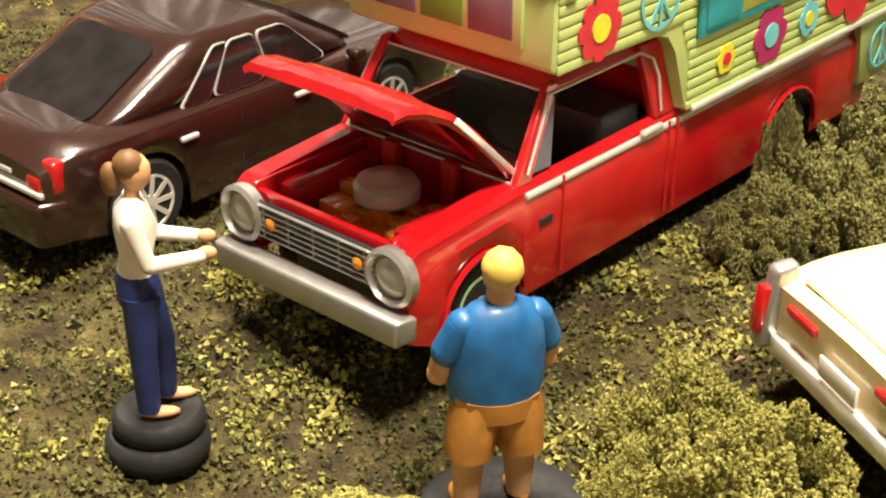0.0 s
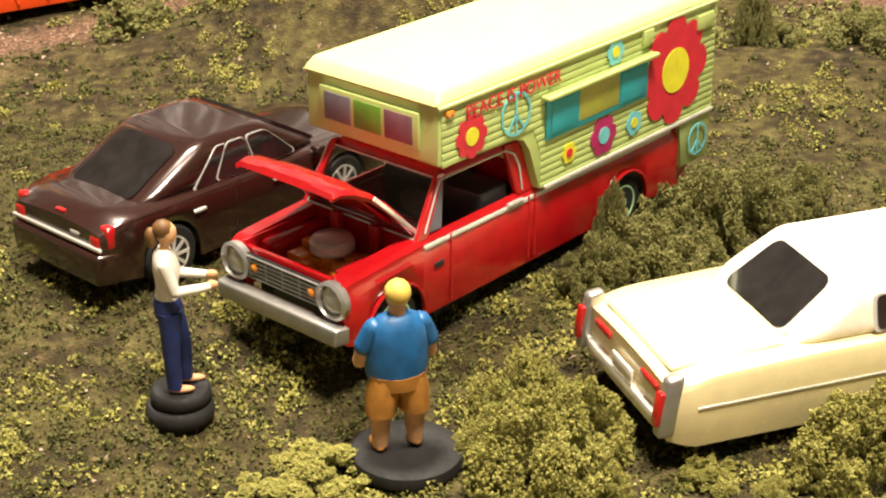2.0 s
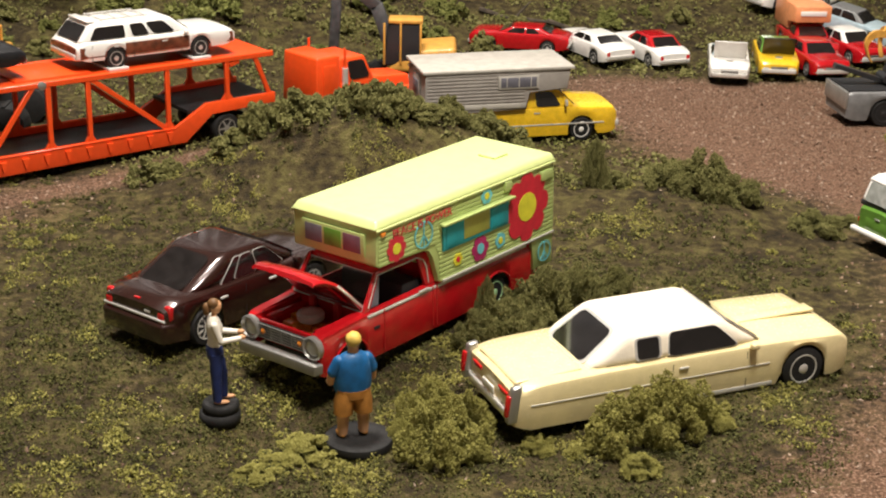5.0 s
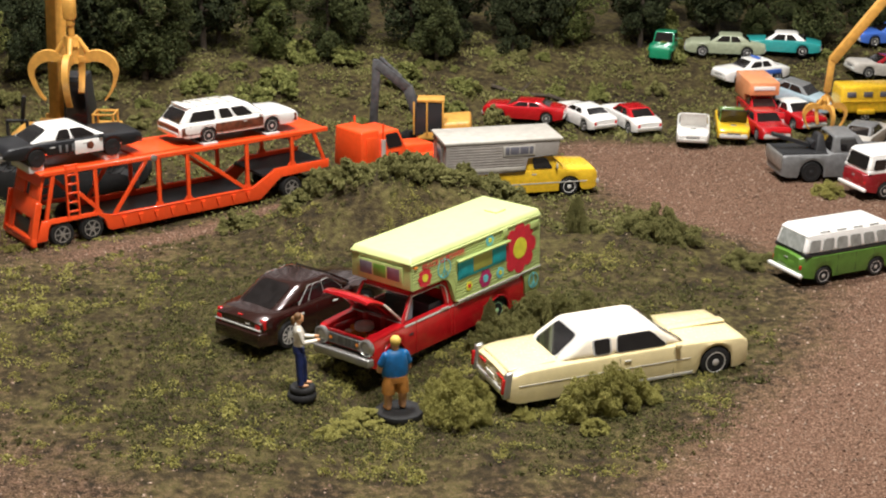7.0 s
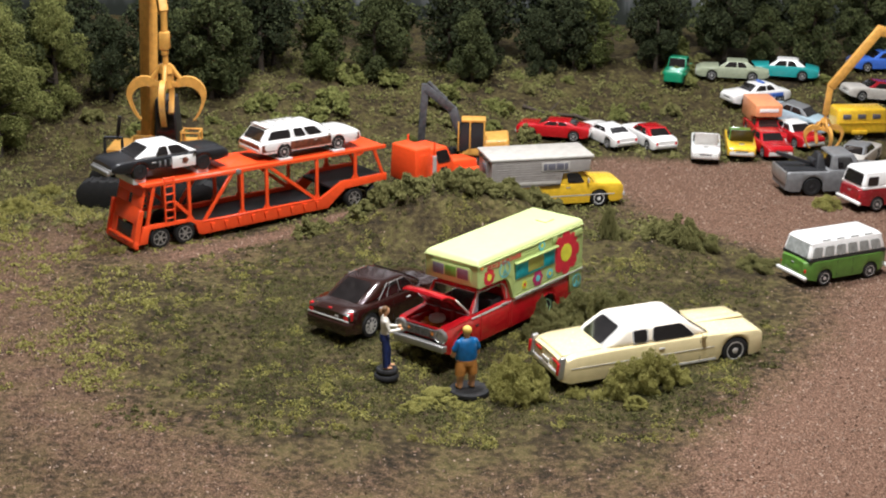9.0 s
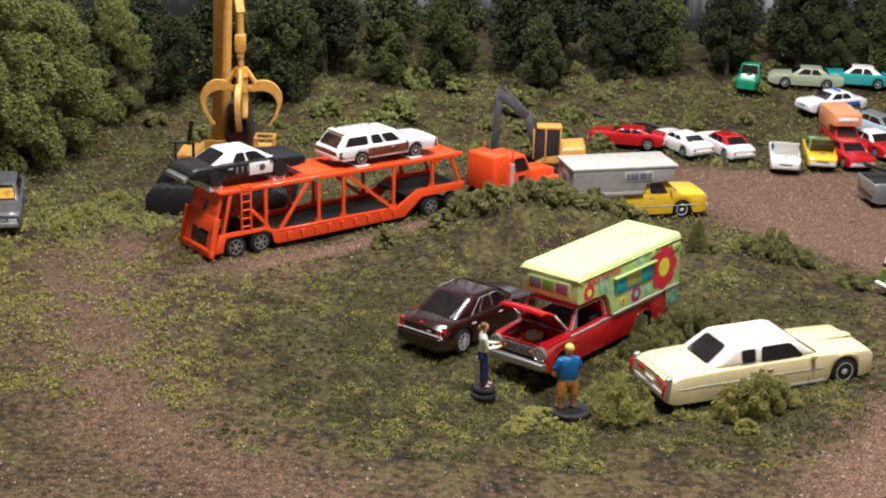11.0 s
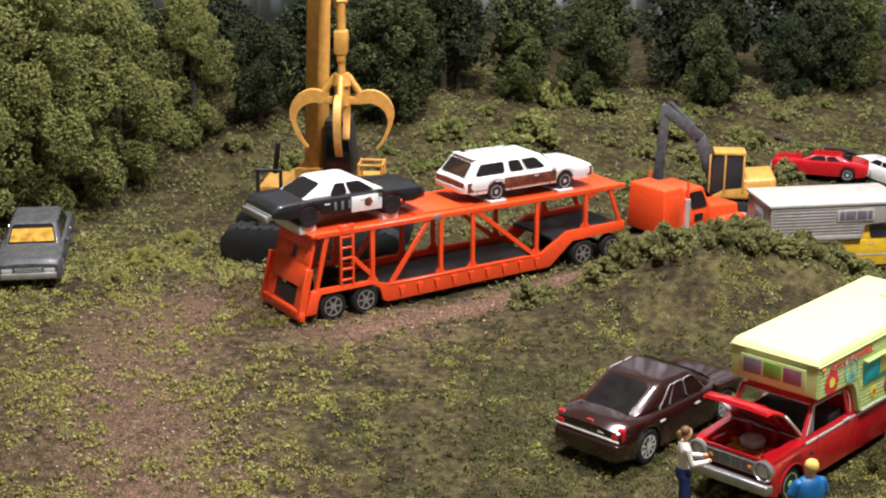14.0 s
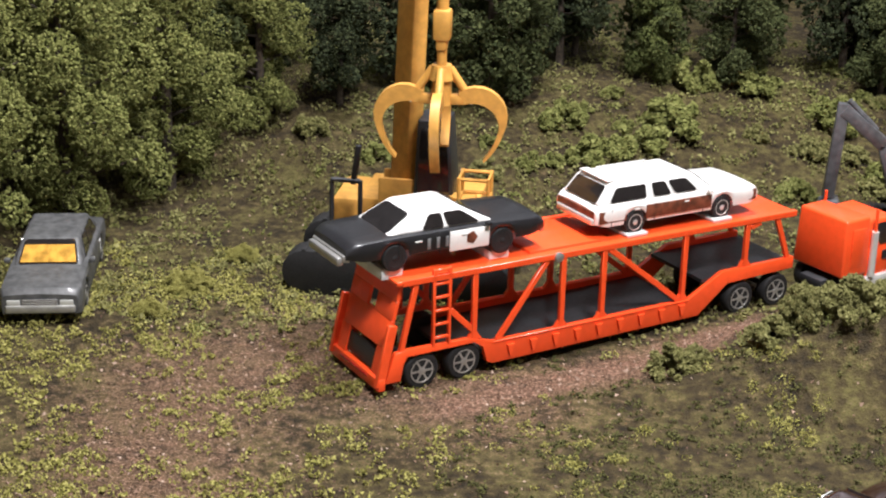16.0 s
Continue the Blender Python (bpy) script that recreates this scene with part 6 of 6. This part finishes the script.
def excavator():
    X, Y = -0.65, 49.6
    t = thing("excavator", X, Y, float(ground_z(X, Y)), 180, "yellow crawler excavator with dark grey arm behind the lorry", "excavator")
    t.matrix_world = t.matrix_world @ Matrix.Scale(0.93, 4)
    crawler(t, (-0.95, 0.95), 0, 3.6, 0.85, 0.55)
    part("turntable", rod(bmesh.new(), (0, 0, 0.6), (0, 0, 1.05), 0.8, None, 18), DARK, t)
    part("house", hexa(bmesh.new(), [(-1.9, -1.1, 0.95), (0.9, -1.1, 0.95), (0.9, 1.1, 0.95), (-1.9, 1.1, 0.95)], [(-1.8, -1.05, 1.95), (0.3, -1.05, 1.75), (0.3, 1.05, 1.75), (-1.8, 1.05, 1.95)], 0.15), GOLD, t, "yellow house")
    cabin = part("cabin", hexa(bmesh.new(), [(-0.5, 0.15, 1.2), (1.0, 0.15, 1.2), (1.0, 1.08, 1.2), (-0.5, 1.08, 1.2)], [(-0.45, 0.2, 2.85), (0.75, 0.2, 2.85), (0.75, 1.03, 2.85), (-0.45, 1.03, 2.85)], 0.08), DARK, t, "dark glazed cabin")
    part("cabin_roof", B((0.12, 0.62, 2.9), (1.3, 0.95, 0.14), 0.04), GOLD, cabin)
    for x in (-0.46, 0.3, 0.92):
        part("cabin_post", B((x, 1.08, 2.05), (0.08, 0.06, 1.6), 0.01), GOLD, cabin)
    bm = bmesh.new()
    bar(bm, (0.7, -0.2, 1.6), (1.3, -0.2, 3.3), 0.5, 0.36)
    bar(bm, (1.25, -0.2, 3.2), (2.75, -0.2, 4.4), 0.46, 0.36)
    part("boom", bm, DGREY, t, "dark grey boom")
    bm = bmesh.new()
    bar(bm, (2.75, -0.2, 4.6), (2.95, -0.2, 1.3), 0.4, 0.3)
    part("dipper", bm, DGREY, t, "dark grey dipper arm")
    bm = bmesh.new()
    rod(bm, (1.6, -0.2, 3.75), (2.6, -0.2, 4.7), 0.1, None, 8)
    rod(bm, (0.95, -0.5, 1.7), (1.4, -0.5, 3.2), 0.1, None, 8)
    part("ram", bm, DGREY, t)
    part("bucket", prism(bmesh.new(), [(2.6, 1.3), (3.2, 1.2), (3.35, 0.6), (2.9, 0.25), (2.4, 0.45)], -0.6, 0.2, 0.04), DGREY, t)


excavator()


def yard_crane():
    X, Y = 25.5, 53.0
    t = thing("yard_crane", X, Y, float(ground_z(X, Y)), 0, "yellow grab crane reaching over the yard", "crane")
    part("pedestal", B((0, 0, 1.2), (2.4, 2.4, 2.4), 0.15), GOLD, t)
    bm = bmesh.new()
    bar(bm, (0, 0, 2.2), (-3.6, -0.5, 6.3), 0.6, 0.5)
    bar(bm, (-3.6, -0.5, 6.3), (-5.9, -0.9, 7.0), 0.5, 0.46)
    part("boom", bm, GOLD, t, "yellow boom")
    bm = bmesh.new()
    bar(bm, (-5.75, -0.95, 7.05), (-8.0, -1.0, 4.0), 0.42, 0.36)
    part("dipper", bm, GOLD, t, "yellow dipper arm")
    bm = bmesh.new()
    bar(bm, (-8.0, -1.0, 4.15), (-8.12, -1.0, 2.55), 0.3, 0.26)
    part("hanger", bm, GOLD, t)
    claw(t, Vector((-8.12, -1.0, 2.3)), 0.68, 4, 10)


yard_crane()


# ---- figures on tyres ----
def lying_tyre(x, y, z, r, h, label):
    bm = bmesh.new()
    m = Matrix.Translation((0, 0, h / 2)) @ Matrix.Rotation(math.pi / 2, 4, "X")
    k = h / 2
    prof = [(r * 0.5, -k * 0.7), (r * 0.62, -k), (r * 0.88, -k), (r * 0.97, -k * 0.7), (r, 0), (r * 0.97, k * 0.7), (r * 0.88, k), (r * 0.62, k), (r * 0.5, k * 0.7), (r * 0.2, k * 0.55)]
    lathe(bm, prof, m, 32)
    ob = part("tyre", bm, RUBBER)
    ob.matrix_world = pose(x * K, y * K, z * K)
    tagged(ob, label, "tyre", "tyres on the turf")


def blob(bm, pts, mat, seg=14):
    """A body of rings (x, y, z, rx, ry) joined up the way."""
    rings = []
    for x, y, z, rx, ry in pts:
        rings.append([bm.verts.new((x + rx * math.cos(2 * math.pi * i / seg), y + ry * math.sin(2 * math.pi * i / seg), z)) for i in range(seg)])
    fs = []
    for p, q in zip(rings, rings[1:]):
        for i in range(seg):
            fs.append(bm.faces.new((p[i], p[(i + 1) % seg], q[(i + 1) % seg], q[i])))
    fs += [bm.faces.new(rings[0][::-1]), bm.faces.new(rings[-1])]
    for f in fs:
        f.material_index = mat


def limb(bm, a, b, r0, r1, mat):
    a, b = Vector(a), Vector(b)
    d = b - a
    m = Matrix.Translation((a + b) / 2) @ d.to_track_quat("Z", "Y").to_matrix().to_4x4()
    vs = bmesh.ops.create_cone(bm, cap_ends=True, segments=12, radius1=r0, radius2=r1, depth=d.length, matrix=m)["verts"]
    for f in {f for v in vs for f in v.link_faces}:
        f.material_index = mat
    for c, r in ((a, r0), (b, r1)):
        ball(bm, c, (r, r, r), mat)


def ball(bm, c, s, mat):
    vs = bmesh.ops.create_icosphere(bm, subdivisions=2, radius=1, matrix=Matrix.Translation(c) @ Matrix.Diagonal((*s, 1)))["verts"]
    for f in {f for v in vs for f in v.link_faces}:
        f.material_index = mat


def figurine_slim(x, y, z, yaw, s):
    bm = bmesh.new()
    M = [SKIN, HAIRB, SHIRTW, JEANS]
    for k, dx in ((-1, -0.02), (1, 0.08)):
        blob(bm, [(dx, k * 0.1, 0.05, 0.07, 0.07), (dx - 0.01, k * 0.1, 0.45, 0.085, 0.08), (-0.02, k * 0.095, 0.85, 0.115, 0.1)], 3)
        ball(bm, (dx + 0.06, k * 0.1, 0.03), (0.13, 0.05, 0.035), 0)
    blob(bm, [(-0.03, 0, 0.78, 0.13, 0.18), (-0.04, 0, 0.92, 0.13, 0.17), (-0.04, 0, 0.98, 0.11, 0.15)], 3)
    blob(bm, [(-0.04, 0, 0.95, 0.115, 0.155), (-0.03, 0, 1.08, 0.1, 0.13), (-0.02, 0, 1.25, 0.13, 0.16), (-0.04, 0, 1.38, 0.1, 0.17), (-0.04, 0, 1.45, 0.05, 0.07)], 2)
    for k in (-1, 1):
        limb(bm, (-0.04, k * 0.19, 1.36), (0.05, k * 0.22, 1.1), 0.06, 0.05, 2)
        limb(bm, (0.05, k * 0.22, 1.1), (0.34, k * 0.13, 1.1), 0.05, 0.04, 2)
        ball(bm, (0.38, k * 0.11, 1.11), (0.06, 0.04, 0.045), 0)
    limb(bm, (-0.03, 0, 1.42), (-0.02, 0, 1.52), 0.045, 0.045, 0)
    ball(bm, (0.0, 0, 1.6), (0.095, 0.08, 0.12), 0)
    ball(bm, (-0.03, 0, 1.64), (0.1, 0.09, 0.1), 1)
    ball(bm, (-0.14, 0, 1.56), (0.06, 0.06, 0.11), 1)
    bmesh.ops.scale(bm, vec=(s, s, s), verts=bm.verts)
    ob = part("figurine", bm, M, smooth=60)
    ob.matrix_world = pose(x * K, y * K, z * K, 0, 0, yaw)
    tagged(ob, "small painted figurine, white top and navy trousers, on tyres", "figurine", "figurines")


def figurine_stout(x, y, z, yaw, s):
    bm = bmesh.new()
    M = [SKIN, HAIRY, SHIRTB, SHORTS]
    for k in (-1, 1):
        blob(bm, [(0.0, k * 0.17, 0.04, 0.075, 0.075), (0, k * 0.165, 0.28, 0.1, 0.095), (0, k * 0.16, 0.48, 0.1, 0.1)], 0)
        blob(bm, [(0, k * 0.16, 0.4, 0.16, 0.15), (0, k * 0.14, 0.62, 0.18, 0.16), (0.0, k * 0.11, 0.8, 0.17, 0.15)], 3)
        ball(bm, (0.06, k * 0.18, 0.035), (0.15, 0.07, 0.045), 3)
    blob(bm, [(0, 0, 0.68, 0.2, 0.26), (0, 0, 0.82, 0.21, 0.28)], 3)
    blob(bm, [(0.02, 0, 0.76, 0.22, 0.28), (0.05, 0, 0.9, 0.26, 0.31), (0.03, 0, 1.1, 0.24, 0.3), (0, 0, 1.28, 0.18, 0.28), (-0.01, 0, 1.38, 0.12, 0.2), (0, 0, 1.42, 0.07, 0.09)], 2)
    for k in (-1, 1):
        limb(bm, (0, k * 0.22, 1.28), (0.03, k * 0.3, 1.1), 0.1, 0.1, 2)
        limb(bm, (0.03, k * 0.31, 1.1), (0.08, k * 0.33, 0.93), 0.075, 0.07, 0)
        limb(bm, (0.08, k * 0.33, 0.93), (0.26, k * 0.22, 0.9), 0.07, 0.055, 0)
        ball(bm, (0.08, k * 0.33, 0.93), (0.075, 0.075, 0.075), 0)
    limb(bm, (0, 0, 1.38), (0, 0, 1.5), 0.085, 0.08, 0)
    ball(bm, (0.01, 0, 1.58), (0.12, 0.11, 0.14), 0)
    ball(bm, (-0.02, 0, 1.62), (0.13, 0.125, 0.13), 1)
    bmesh.ops.scale(bm, vec=(s, s, s), verts=bm.verts)
    ob = part("figurine", bm, M, smooth=60)
    ob.matrix_world = pose(x * K, y * K, z * K, 0, 0, yaw)
    tagged(ob, "small painted figurine, blue top and ochre shorts, on a tyre", "figurine", "figurines")


lying_tyre(-3.8, 23.66, -0.3, 0.44, 0.24, "black rubber tyre lying flat on the turf")
lying_tyre(-3.78, 23.68, -0.06, 0.39, 0.2, "smaller black tyre stacked on another tyre")
figurine_slim(-3.82, 23.68, 0.13, 12, 1.33)
lying_tyre(-0.9, 23.3, -0.62, 0.72, 0.24, "large black rubber tyre lying flat on the turf")
figurine_stout(-1.02, 23.35, -0.4, 112, 1.33)


# fallen branch on the rise
bm = bmesh.new()
pts = [(2.0, 57.6), (3.4, 57.2), (4.8, 57.5), (6.0, 57.1)]
for p, q in zip(pts, pts[1:]):
    rod(bm, (*p, float(ground_z(*p)) + 0.15), (*q, float(ground_z(*q)) + 0.12), 0.12, 0.07, 7)
rod(bm, (3.4, 57.2, float(ground_z(3.4, 57.2)) + 0.15), (4.1, 58.2, float(ground_z(4.1, 58.2)) + 0.5), 0.06, 0.03, 6)
tagged(part("fallen_branch", bm, BARK), "bare dark fallen branch on the grassy rise", "branch")
